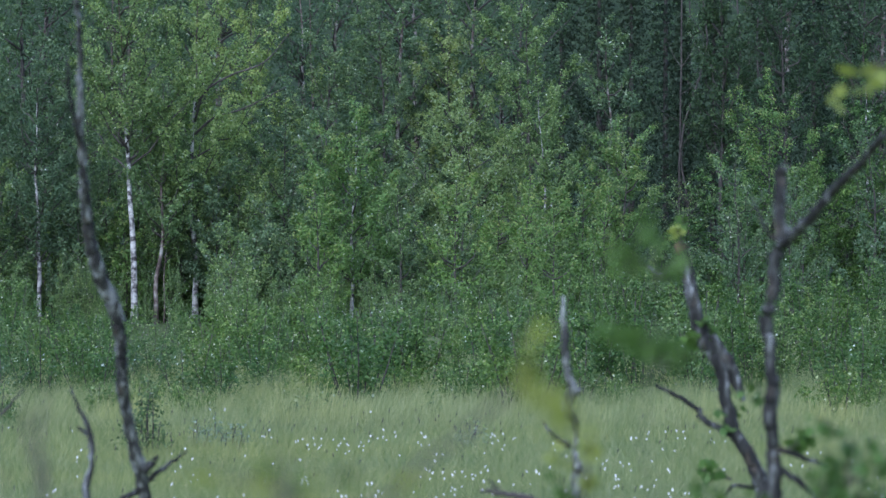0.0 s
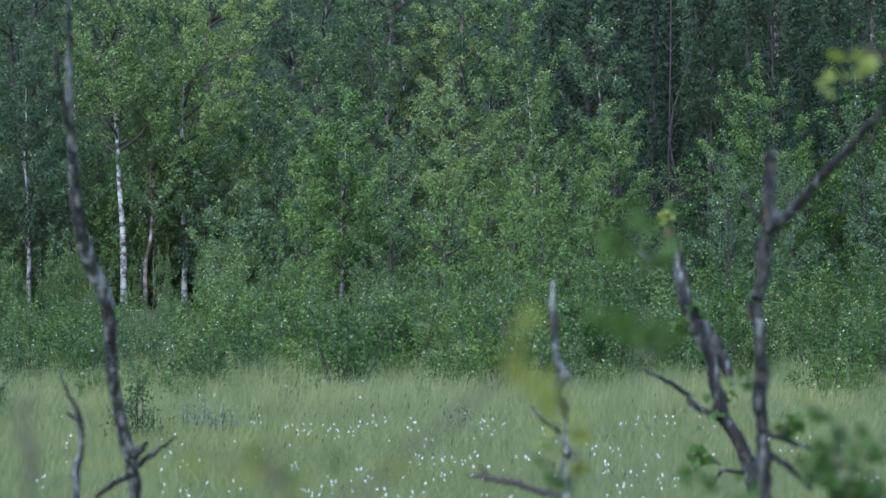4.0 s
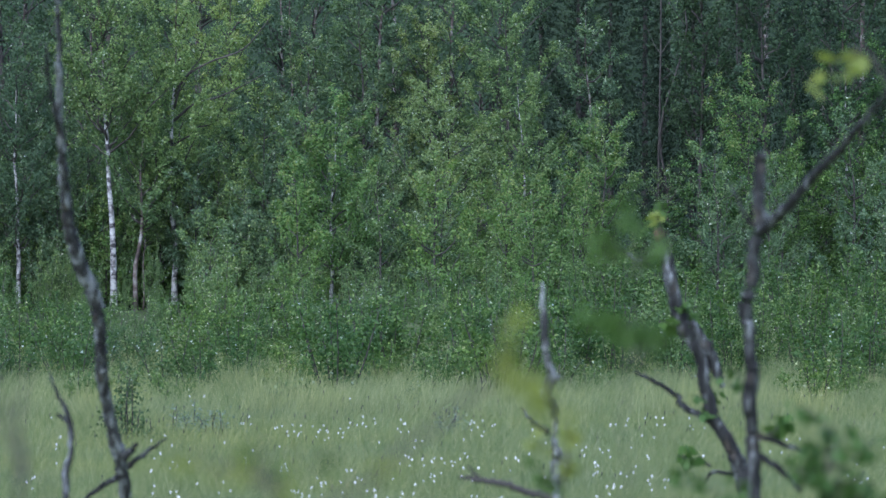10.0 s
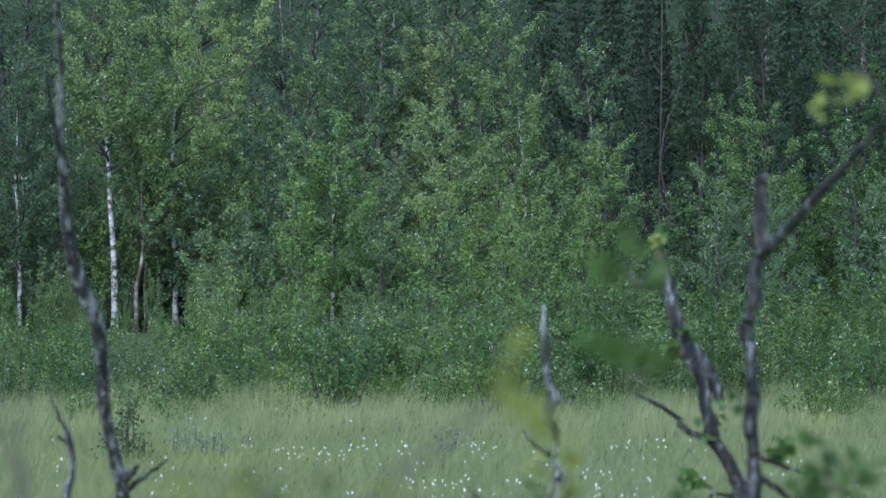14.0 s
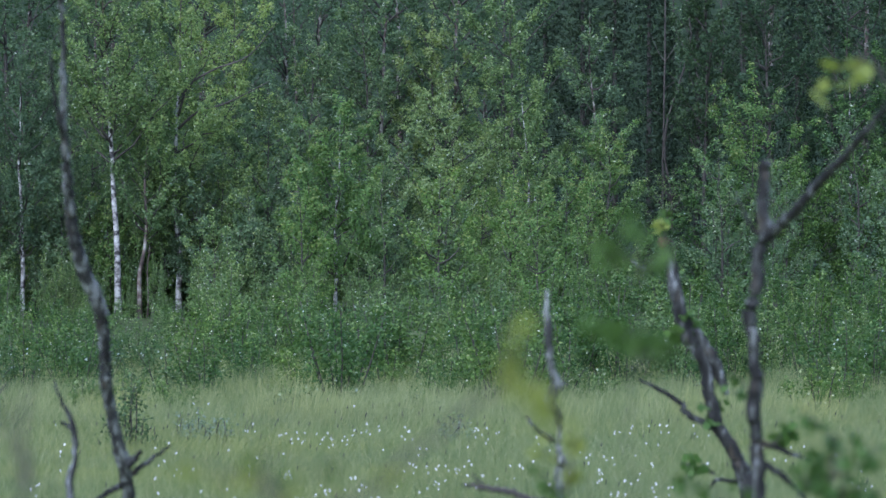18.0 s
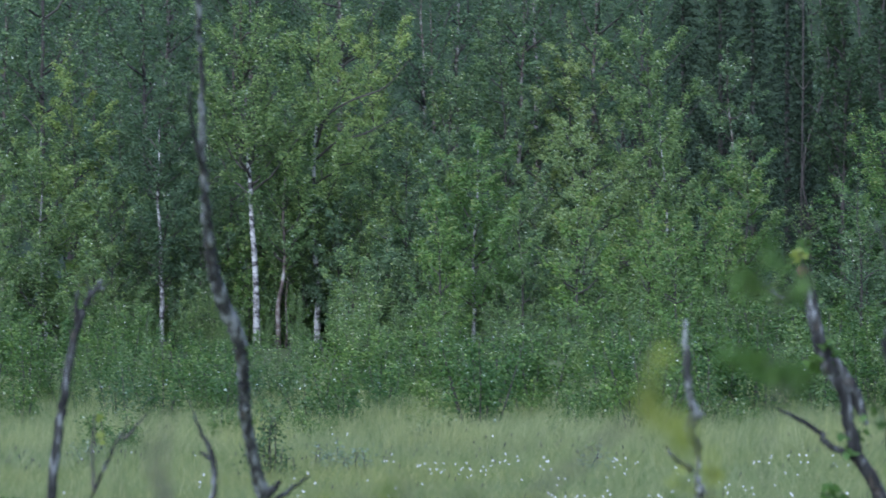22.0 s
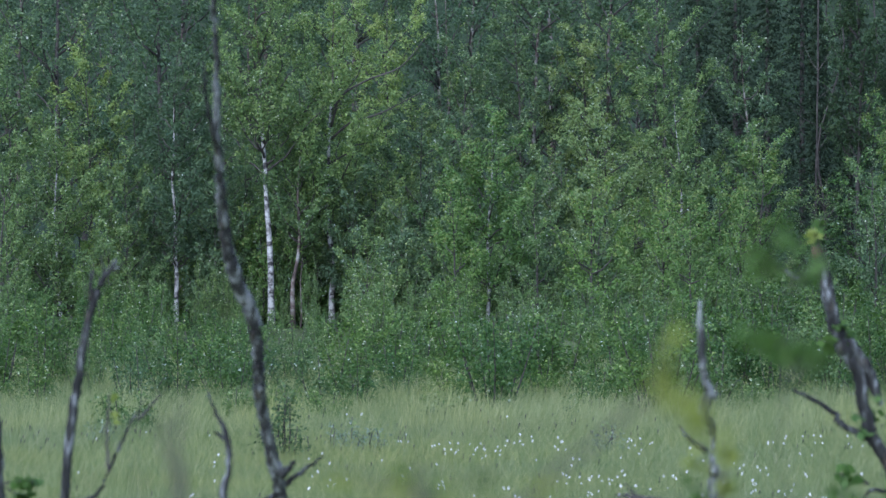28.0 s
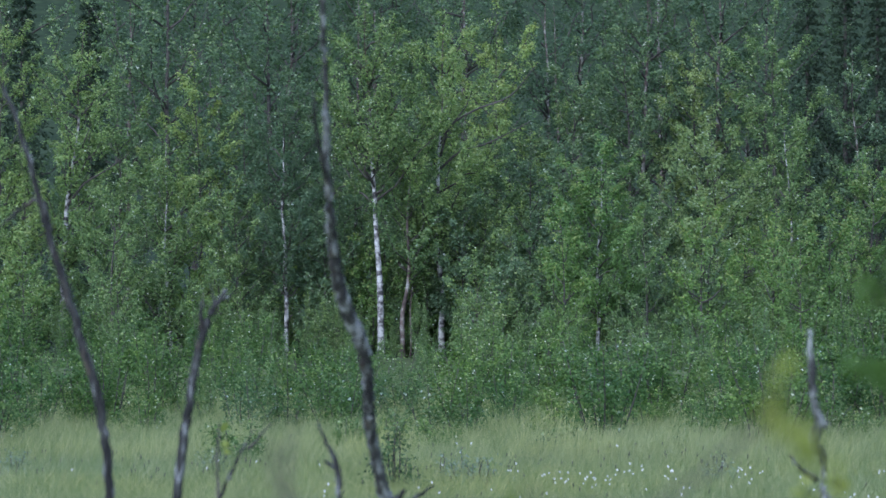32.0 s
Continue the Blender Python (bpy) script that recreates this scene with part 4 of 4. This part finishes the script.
LEAF_GREEN.materials.append(M_FRONT_LEAF)
LEAF_YELLOW.materials.append(M_FRONT_YELLOW)


def limb(rng, name, parent, points, widths, mat=None, knob=0.13, label="", steps=None):
    """A crooked limb through points (x, y, z) with widths in metres along it."""
    p = np.array(points, float)
    gap, usual = np.linalg.norm(p[1] - p[0]), np.linalg.norm(p[2] - p[1])
    if gap > 2.5 * usual:
        k = int(min(12, gap / usual))
        p = np.vstack([p[0] + (p[1] - p[0]) * np.linspace(0, 1, k, endpoint=False)[:, None], p[1:]])
        widths = [widths[0]] * (k - 1) + list(widths)
    n = steps or 6 * len(p)
    line = glide(p, n)
    line[1:-1] += rng.normal(0, 0.003, (n - 2, 3))
    kink = np.cumsum(rng.normal(0, 1, (n, 3)), axis=0)
    kink -= np.linspace(0, 1, n)[:, None] * kink[-1]
    line += kink * 0.012 * widths[0] * np.array([1, 0.6, 0.3])
    r = np.interp(np.linspace(0, 1, n), np.linspace(0, 1, len(widths)), widths) / 2
    return part(name, mesh_of(name, *tube(line, r, 12 if widths[0] > 0.03 else 8, rng, knob), mat or M_DEAD, True), parent, label)


def spray(rng, parent, middle, spread, count, size, mesh, root=None, twigs=3):
    """Leaves on thin twigs round a middle point."""
    middle = np.array(middle, float)
    start = np.array(root if root is not None else middle - [0, 0, spread], float)
    for k in range(twigs):
        end = middle + rng.normal(0, 0.6, 3) * spread * np.array([1, 0.7, 0.7])
        line = glide([start, (start + end) / 2 + rng.normal(0, 0.12, 3) * spread, end], 8)
        tw = part("twig", mesh_of("twig", *tube(line, np.linspace(min(0.005, 0.05 * spread), min(0.002, 0.02 * spread), 8), 6, rng, 0.05), M_TWIG, True), parent)
        for i in range(2 * count // twigs):
            f = rng.uniform(0.45, 1.0) * 7
            c = line[int(f)] + (line[min(7, int(f) + 1)] - line[int(f)]) * (f % 1)
            lf = part("leaf", mesh, tw)
            s = size * rng.uniform(0.7, 1.25)
            lf.matrix_basis = Matrix.LocRotScale(Vector(c), Euler((rng.uniform(0, 6.28), rng.uniform(-0.3, 1.4), rng.uniform(0, 6.28))), (s, s, s))


def sapling(name, label):
    root = bpy.data.objects.new(name, None)
    scene.collection.objects.link(root)
    tagged(root, label, "sapling")
    return root


rng = np.random.default_rng(77)
# tall crooked dead sapling
s1 = sapling("dead_sapling", "tall crooked dead sapling with peeling grey bark")
limb(rng, "trunk", s1, [(-1.400, 20.00, 0.100), (-1.400, 20.00, 1.182), (-1.401, 19.94, 1.288), (-1.407, 19.88, 1.406), (-1.426, 19.82, 1.542), (-1.455, 19.75, 1.678), (-1.479, 19.69, 1.814), (-1.495, 19.63, 1.922), (-1.496, 19.57, 2.030), (-1.496, 19.51, 2.163), (-1.514, 19.45, 2.295), (-1.557, 19.39, 2.400), (-1.591, 19.32, 2.505), (-1.611, 19.27, 2.622), (-1.624, 19.21, 2.738), (-1.627, 19.14, 2.841), (-1.629, 19.08, 2.943), (-1.637, 19.02, 3.095), (-1.630, 18.96, 3.298), (-1.624, 18.90, 3.448), (-1.626, 18.84, 3.597), (-1.626, 18.77, 3.746), (-1.624, 18.70, 3.917), (-1.621, 18.60, 4.135)],
     [0.0736, 0.0669, 0.0612, 0.0607, 0.0702, 0.0596, 0.0591, 0.0634, 0.0604, 0.0646, 0.0711, 0.0705, 0.0651, 0.0599, 0.0548, 0.0497, 0.0403, 0.0354, 0.0329, 0.0304, 0.0279, 0.0260, 0.0230, 0.0120], M_ASH, 0.07)
limb(rng, "branch", s1, [(-1.642, 19.02, 3.057), (-1.653, 18.91, 3.144), (-1.665, 18.81, 3.268), (-1.670, 18.71, 3.416)],
     [0.0221, 0.0196, 0.0171, 0.0105])
limb(rng, "branch", s1, [(-1.406, 19.79, 1.518), (-1.369, 19.79, 1.557), (-1.339, 19.79, 1.586)],
     [0.0449, 0.0325, 0.0175])
limb(rng, "branch", s1, [(-1.417, 19.86, 1.454), (-1.355, 19.86, 1.500), (-1.289, 19.86, 1.550), (-1.204, 19.86, 1.609)],
     [0.0353, 0.0277, 0.0202, 0.0076])
limb(rng, "branch", s1, [(-1.422, 19.86, 1.433), (-1.488, 19.86, 1.393), (-1.569, 19.86, 1.338), (-1.608, 19.86, 1.287)],
     [0.0328, 0.0277, 0.0227, 0.0151])

# small dead shoot
s2 = sapling("dead_shoot", "thin dead shoot with a bent tip in the grass")
limb(rng, "stem", s2, [(-1.525, 18.0, 0.218), (-1.525, 18.0, 1.460), (-1.523, 18.0, 1.576), (-1.503, 18.0, 1.653), (-1.503, 18.0, 1.749), (-1.518, 18.0, 1.822), (-1.554, 18.0, 1.894), (-1.590, 18.0, 1.979)], [0.0344, 0.0344, 0.0344, 0.0252, 0.0275, 0.0229, 0.0160, 0.0092])
limb(rng, "branch", s2, [(-1.515, 18.0, 1.786), (-1.540, 18.0, 1.803), (-1.564, 18.0, 1.817)], [0.0206, 0.0183, 0.0069])

# forked dead sapling
s3 = sapling("dead_sapling", "dark dead sapling forked at its broken top")
limb(rng, "trunk", s3, [(-2.341, 19.0, 0.156), (-2.333, 19.0, 1.298), (-2.323, 19.0, 1.604), (-2.292, 19.0, 1.858), (-2.264, 19.0, 2.037), (-2.221, 19.0, 2.266), (-2.175, 19.0, 2.419), (-2.094, 19.0, 2.541)], [0.0492, 0.0459, 0.0446, 0.0433, 0.0407, 0.0367, 0.0328, 0.0197], knob=0.12)
limb(rng, "branch", s3, [(-2.206, 19.0, 2.317), (-2.211, 19.0, 2.406), (-2.201, 19.0, 2.495)], [0.0262, 0.0210, 0.0131])
limb(rng, "branch", s3, [(-2.155, 19.0, 2.444), (-2.150, 19.0, 2.505), (-2.165, 19.0, 2.572)], [0.0164, 0.0115, 0.0049])
limb(rng, "branch", s3, [(-2.124, 19.0, 2.495), (-2.073, 19.0, 2.516), (-2.033, 19.0, 2.572)], [0.0148, 0.0098, 0.0041])
limb(rng, "branch", s3, [(-2.303, 19.0, 1.451), (-2.188, 19.0, 1.476), (-2.114, 19.0, 1.629), (-2.035, 19.0, 1.795), (-1.961, 19.0, 1.922)], [0.0230, 0.0197, 0.0171, 0.0144, 0.0066])

limb(rng, "twig", s3, [(-2.130, 19.0, 1.579), (-2.135, 19.0, 1.770), (-2.124, 19.0, 1.936)], [0.0145, 0.0121, 0.0073], M_TWIG)
limb(rng, "twig", s3, [(-1.997, 19.0, 1.821), (-1.946, 19.0, 1.872), (-1.890, 19.0, 1.936)], [0.0169, 0.0121, 0.0073], M_TWIG)

# leaning dead sapling at the edge
s4 = sapling("dead_sapling", "slender leaning dead sapling with flaking bark")
limb(rng, "trunk", s4, [(-2.603, 19.0, 0.156), (-2.608, 19.0, 1.298), (-2.626, 19.0, 1.578), (-2.641, 19.0, 1.820), (-2.690, 19.0, 2.088), (-2.774, 19.0, 2.355), (-2.855, 19.0, 2.623), (-2.919, 19.0, 2.852), (-3.003, 19.0, 3.183), (-3.087, 19.0, 3.412), (-3.194, 19.0, 3.642)],
     [0.0479, 0.0451, 0.0436, 0.0436, 0.0451, 0.0422, 0.0380, 0.0324, 0.0253, 0.0211, 0.0106], knob=0.1)
limb(rng, "branch", s4, [(-2.878, 19.0, 2.694), (-2.919, 19.0, 2.928), (-2.965, 19.0, 2.954), (-3.046, 19.0, 2.898), (-3.143, 19.0, 2.814)], [0.0211, 0.0211, 0.0197, 0.0155, 0.0099])

spray(rng, s4, (-2.494, 19.0, 1.527), 0.14, 28, 0.05, LEAF_GREEN, (-2.624, 19.0, 1.527))
spray(rng, s3, (-2.096, 19.0, 1.965), 0.02, 2, 0.045, LEAF_YELLOW, (-2.114, 19.0, 1.629), 1)

# forked broken sapling with leaves
s5 = sapling("broken_sapling", "dark broken sapling with a raw snapped end and some leaves")
limb(rng, "trunk", s5, [(1.561, 20.00, 0.100), (1.561, 20.00, 1.223), (1.550, 20.00, 1.317), (1.523, 20.00, 1.424), (1.491, 20.00, 1.504), (1.451, 20.00, 1.585), (1.384, 20.00, 1.692), (1.357, 20.00, 1.772), (1.338, 20.00, 1.853), (1.330, 20.00, 1.960), (1.298, 20.00, 2.041), (1.249, 20.00, 2.121), (1.209, 20.00, 2.228), (1.182, 20.00, 2.362), (1.156, 20.00, 2.496), (1.129, 20.00, 2.558)],
     [0.1020, 0.0927, 0.0875, 0.0824, 0.0721, 0.0669, 0.0644, 0.0618, 0.0566, 0.0644, 0.0669, 0.0772, 0.0669, 0.0644, 0.0566, 0.0618], M_DEAD, 0.13)
limb(rng, "snapped_end", s5, [(1.134, 20.00, 2.545), (1.123, 20.00, 2.569), (1.113, 20.00, 2.588)],
     [0.0592, 0.0618, 0.0386], M_BROKEN, 0.2, "raw reddish broken wood", 6)
limb(rng, "branch", s5, [(1.271, 20.00, 2.142), (1.357, 20.00, 2.014), (1.397, 20.00, 1.906), (1.426, 20.00, 1.842)],
     [0.0515, 0.0618, 0.0489, 0.0257], knob=0.15)
limb(rng, "branch", s5, [(1.384, 20.00, 1.670), (1.249, 20.00, 1.746), (1.209, 20.00, 1.799), (1.129, 20.00, 1.853), (1.008, 20.00, 1.917)],
     [0.0309, 0.0309, 0.0283, 0.0232, 0.0103])
limb(rng, "branch", s5, [(1.148, 20.00, 2.470), (1.035, 20.00, 2.443), (0.928, 20.00, 2.510)],
     [0.0283, 0.0232, 0.0103])
limb(rng, "branch", s5, [(1.512, 20.00, 1.418), (1.384, 20.00, 1.435), (1.341, 20.00, 1.392)],
     [0.0232, 0.0180, 0.0103])
spray(rng, s5, (1.135, 19.9, 2.66), 0.05, 9, 0.05, LEAF_YELLOW, (1.125, 19.9, 2.58), 2)
for mid, spread, count, rootp in (((1.298, 20.0, 2.160), 0.1, 18, (1.233, 20.0, 2.214)), ((1.182, 20.0, 2.120), 0.09, 16, (1.271, 20.0, 2.120)), ((1.384, 20.0, 1.771), 0.07, 10, (1.362, 20.0, 1.745)), ((1.115, 20.0, 2.710), 0.06, 9, (1.131, 20.0, 2.562)), ((1.196, 20.0, 1.503), 0.08, 12, (1.373, 20.0, 1.463))):
    spray(rng, s5, mid, spread, count, 0.055, LEAF_GREEN, rootp)
s11 = sapling("broken_sapling", "grey broken-topped sapling with one long rising branch")
limb(rng, "trunk", s11, [(1.174, 15.00, 0.420), (1.174, 15.00, 1.605), (1.170, 15.00, 1.675), (1.182, 15.00, 1.775), (1.178, 15.00, 1.856), (1.174, 15.00, 1.936), (1.162, 15.00, 2.017), (1.178, 15.00, 2.097), (1.168, 15.00, 2.178), (1.168, 15.00, 2.258), (1.150, 15.00, 2.328), (1.154, 15.00, 2.379), (1.178, 15.00, 2.459), (1.182, 15.00, 2.560), (1.209, 15.00, 2.660), (1.199, 15.00, 2.721), (1.203, 15.00, 2.821), (1.205, 15.00, 2.898)],
     [0.0807, 0.0734, 0.0695, 0.0579, 0.0541, 0.0425, 0.0502, 0.0502, 0.0425, 0.0425, 0.0502, 0.0541, 0.0463, 0.0463, 0.0521, 0.0425, 0.0463, 0.0502], M_GREY, 0.1)
limb(rng, "branch", s11, [(1.199, 15.00, 2.616), (1.247, 14.86, 2.671), (1.294, 14.71, 2.731), (1.360, 14.57, 2.819), (1.404, 14.43, 2.877), (1.448, 14.29, 2.942), (1.481, 14.14, 2.997), (1.550, 14.00, 3.098)],
     [0.0347, 0.0402, 0.0398, 0.0356, 0.0316, 0.0276, 0.0237, 0.0108])
limb(rng, "branch", s11, [(1.186, 15.00, 2.636), (1.138, 15.00, 2.701), (1.098, 15.00, 2.791)],
     [0.0174, 0.0135, 0.0058])
limb(rng, "branch", s11, [(1.182, 15.00, 1.900), (1.279, 15.00, 1.866), (1.369, 15.00, 1.832)],
     [0.0251, 0.0193, 0.0097])
limb(rng, "branch", s11, [(1.191, 15.00, 1.826), (1.259, 15.00, 1.786), (1.349, 15.00, 1.695)],
     [0.0290, 0.0232, 0.0135])
for mid, spread, count, rootp in (((1.29, 15.0, 1.93), 0.06, 12, (1.2, 15.0, 1.88)), ((1.09, 15.0, 2.11), 0.05, 8, (1.17, 15.0, 2.05))):
    spray(rng, s11, mid, spread, count, 0.045, LEAF_GREEN, rootp)
s5b = sapling("leafy_shoot", "thin green leafy shoot close by, out of focus")
limb(rng, "stem", s5b, [(0.294, 6.0, 0.985), (0.294, 6.0, 2.275), (0.286, 6.0, 2.404), (0.294, 6.0, 2.533), (0.302, 6.0, 2.645), (0.294, 6.0, 2.726)], [0.0018, 0.0018, 0.0018, 0.0016, 0.0016, 0.0014], M_TWIG)
for mid, spread, count, rp in (((0.306, 6.0, 2.730), 0.020, 8, (0.296, 6.0, 2.702)), ((0.278, 6.0, 2.702), 0.027, 9, (0.299, 6.0, 2.670)), ((0.230, 6.0, 2.694), 0.020, 7, (0.301, 6.0, 2.653)), ((0.327, 6.0, 2.682), 0.020, 7, (0.302, 6.0, 2.637)), ((0.254, 6.0, 2.571), 0.030, 14, (0.298, 6.0, 2.557)), ((0.222, 6.0, 2.573), 0.020, 8, (0.298, 6.0, 2.553)), ((0.306, 6.0, 2.565), 0.027, 9, (0.296, 6.0, 2.533)), ((0.347, 6.0, 2.557), 0.027, 9, (0.293, 6.0, 2.509))):
    spray(rng, s5b, mid, spread, count, 0.024, LEAF_GREEN, rp)
s5d = sapling("leafy_shoot", "dark green leafy shoot low and close by, out of focus")
limb(rng, "stem", s5d, [(0.864, 9.0, 0.834), (0.864, 9.0, 2.014), (0.858, 9.0, 2.111), (0.870, 9.0, 2.195), (0.888, 9.0, 2.267)], [0.006, 0.006, 0.005, 0.004, 0.002], M_TWIG)
for mid, spread, count, rp in (((0.840, 9.0, 2.213), 0.05, 20, (0.860, 9.0, 2.135)), ((0.864, 9.0, 2.171), 0.05, 20, (0.860, 9.0, 2.111)), ((0.912, 9.0, 2.219), 0.05, 14, (0.864, 9.0, 2.159)), ((0.954, 9.0, 2.237), 0.04, 10, (0.870, 9.0, 2.183)), ((0.804, 9.0, 2.171), 0.04, 9, (0.860, 9.0, 2.123)), ((0.816, 9.0, 2.304), 0.03, 4, (0.882, 9.0, 2.243)), ((0.936, 9.0, 2.159), 0.04, 10, (0.860, 9.0, 2.111)), ((0.89, 9.0, 2.12), 0.06, 24, (0.864, 9.0, 2.06)), ((0.85, 9.0, 2.11), 0.05, 18, (0.864, 9.0, 2.06)), ((0.94, 9.0, 2.10), 0.05, 16, (0.864, 9.0, 2.05)), ((0.57, 9.0, 2.17), 0.03, 10, (0.70, 9.0, 2.08)), ((0.66, 9.0, 2.13), 0.04, 10, (0.75, 9.0, 2.07))):
    spray(rng, s5d, mid, spread, count, 0.03, LEAF_GREEN, rp)
s5c = sapling("leafy_shoot", "yellow-green leafy shoot hanging close to the lens")
limb(rng, "stem", s5c, [(1.093, 9.0, 0.834), (1.093, 9.0, 2.062), (1.081, 9.0, 2.472), (1.045, 9.0, 2.834), (0.972, 9.0, 3.028), (0.912, 9.0, 3.064)], [0.02, 0.018, 0.014, 0.01, 0.007, 0.004], M_TWIG)
for mid, spread, count in (((0.898, 9.0, 3.061), 0.03, 5), ((0.842, 9.0, 2.997), 0.025, 4)):
    spray(rng, s5c, mid, spread, count, 0.04, LEAF_YELLOW, (0.936, 9.0, 3.066), 2)

# upright snag
s6 = sapling("snag", "thin grey upright snag with a pointed tip")
limb(rng, "trunk", s6, [(0.536, 17.0, 0.284), (0.536, 17.0, 1.463), (0.536, 17.0, 1.554), (0.531, 17.0, 1.646), (0.540, 17.0, 1.703), (0.529, 17.0, 1.759), (0.533, 17.0, 1.828), (0.526, 17.0, 1.901), (0.499, 17.0, 1.942), (0.520, 17.0, 2.022), (0.504, 17.0, 2.079), (0.492, 17.0, 2.147), (0.488, 17.0, 2.261), (0.485, 17.0, 2.398)],
     [0.0325, 0.0325, 0.0325, 0.0368, 0.0433, 0.0217, 0.0195, 0.0368, 0.0520, 0.0411, 0.0325, 0.0346, 0.0303, 0.0152], M_SILVER, 0.13)
limb(rng, "branch", s6, [(0.515, 17.0, 2.006), (0.538, 17.0, 2.010), (0.556, 17.0, 2.028)], [0.0303, 0.0281, 0.0130], M_SILVER)
limb(rng, "branch", s6, [(0.506, 17.0, 1.793), (0.458, 17.0, 1.827), (0.397, 17.0, 1.889)], [0.024, 0.02, 0.01])
limb(rng, "branch", s6, [(0.515, 17.0, 1.531), (0.401, 17.0, 1.560), (0.321, 17.0, 1.588), (0.219, 17.0, 1.606), (0.146, 17.0, 1.615)], [0.03, 0.028, 0.026, 0.022, 0.01], M_TWIG)
limb(rng, "branch", s6, [(0.228, 17.0, 1.606), (0.205, 17.0, 1.633), (0.182, 17.0, 1.656)], [0.015, 0.01, 0.005], M_TWIG)

# leafy shoots close to the lens
rng = np.random.default_rng(91)
s7 = sapling("leafy_shoot", "yellow-green leafy shoot close by, out of focus")
limb(rng, "stem", s7, [(-0.142, 4.0, 1.047), (-0.099, 4.0, 2.434), (-0.050, 4.0, 2.479), (0.003, 4.0, 2.524), (0.051, 4.0, 2.564), (0.081, 4.0, 2.605)], [0.004, 0.005, 0.005, 0.005, 0.005, 0.003], M_TWIG)
for mid, spread, count, rp in (((0.080, 4.0, 2.638), 0.010, 2, (0.080, 4.0, 2.600)), ((0.078, 4.0, 2.618), 0.012, 4, (0.080, 4.0, 2.595)), ((0.082, 4.0, 2.597), 0.010, 5, (0.078, 4.0, 2.590)), ((0.086, 4.0, 2.582), 0.010, 4, (0.072, 4.0, 2.580)), ((0.108, 4.0, 2.568), 0.010, 4, (0.080, 4.0, 2.585)), ((0.116, 4.0, 2.552), 0.010, 5, (0.088, 4.0, 2.578)), ((0.145, 4.0, 2.537), 0.009, 1, (0.100, 4.0, 2.562)), ((-0.045, 4.0, 2.493), 0.012, 2, (-0.034, 4.0, 2.493))):
    spray(rng, s7, mid, spread, count, 0.018, LEAF_YELLOW, rp, 2)
s8 = sapling("leafy_shoot", "yellow-green leafy shoot beside the snag")
limb(rng, "stem", s8, [(0.264, 8.0, 0.890), (0.264, 8.0, 2.128), (0.269, 8.0, 2.224), (0.280, 8.0, 2.321)], [0.008, 0.007, 0.006, 0.003], M_TWIG)
for mid, spread, count in (((0.280, 8.0, 2.316), 0.02, 5), ((0.216, 8.0, 2.300), 0.02, 4), ((0.253, 8.0, 2.235), 0.03, 5)):
    spray(rng, s8, mid, spread, count, 0.028, LEAF_YELLOW, (0.266, 8.0, 2.246), 2)
for mid, spread, count in (((0.205, 8.0, 2.245), 0.02, 3), ((0.228, 8.0, 2.215), 0.025, 5)):
    spray(rng, s8, mid, spread, count, 0.028, LEAF_GREEN, (0.264, 8.0, 2.19), 2)
rng = np.random.default_rng(93)
s9 = sapling("leafy_shoot", "green leafy shoot low in front of the lens")
limb(rng, "stem", s9, [(-0.142, 4.0, 1.047), (-0.142, 4.0, 2.434), (-0.147, 4.0, 2.477), (-0.152, 4.0, 2.514)], [0.003, 0.003, 0.002, 0.002], M_TWIG)
for mid, spread, count, leaf_mesh in (((-0.178, 4.0, 2.512), 0.034, 3, LEAF_YELLOW), ((-0.150, 4.0, 2.527), 0.034, 2, LEAF_GREEN), ((-0.120, 4.0, 2.511), 0.034, 3, LEAF_GREEN), ((-0.194, 4.0, 2.490), 0.034, 3, LEAF_YELLOW), ((-0.132, 4.0, 2.487), 0.035, 3, LEAF_YELLOW)):
    spray(rng, s9, mid, spread, count, 0.018, leaf_mesh, (-0.147, 4.0, 2.477), 2)
s10 = sapling("bare_shoot", "thin bare grey shoot close by, out of focus")
limb(rng, "stem", s10, [(-0.479, 5.0, 1.021), (-0.477, 5.0, 2.355), (-0.472, 5.0, 2.428), (-0.481, 5.0, 2.489), (-0.464, 5.0, 2.556)], [0.006, 0.006, 0.006, 0.005, 0.002], M_TWIG)
limb(rng, "branch", s10, [(-0.473, 5.0, 2.415), (-0.492, 5.0, 2.468), (-0.499, 5.0, 2.529)], [0.004, 0.004, 0.002], M_TWIG)

s12 = sapling("bare_shoot", "clump of thin bare grey shoots, out of focus")
for k, (x, z) in enumerate(((-0.475, 2.50), (-0.455, 2.44), (-0.44, 2.53), (-0.425, 2.47), (-0.41, 2.42), (-0.395, 2.46))):
    limb(rng, "stem", s12, [(x + 0.01, 4.5, 1.02), (x, 4.5, 2.3), (x + 0.008 * (-1) ** k, 4.5, 2.3 + 0.5 * (z - 2.3)), (x - 0.006, 4.5, z)], [0.003, 0.003, 0.0025, 0.0015], M_TWIG)


for root in (s1, s2, s3, s4, s5, s5b, s5d, s5c, s6, s7, s8, s9, s10, s11, s12):
    first = root.children[0].data.vertices
    foot = sum((first[i].co for i in range(8)), Vector()) / 8
    root.location = foot
    for child in root.children:
        child.location = child.location - foot
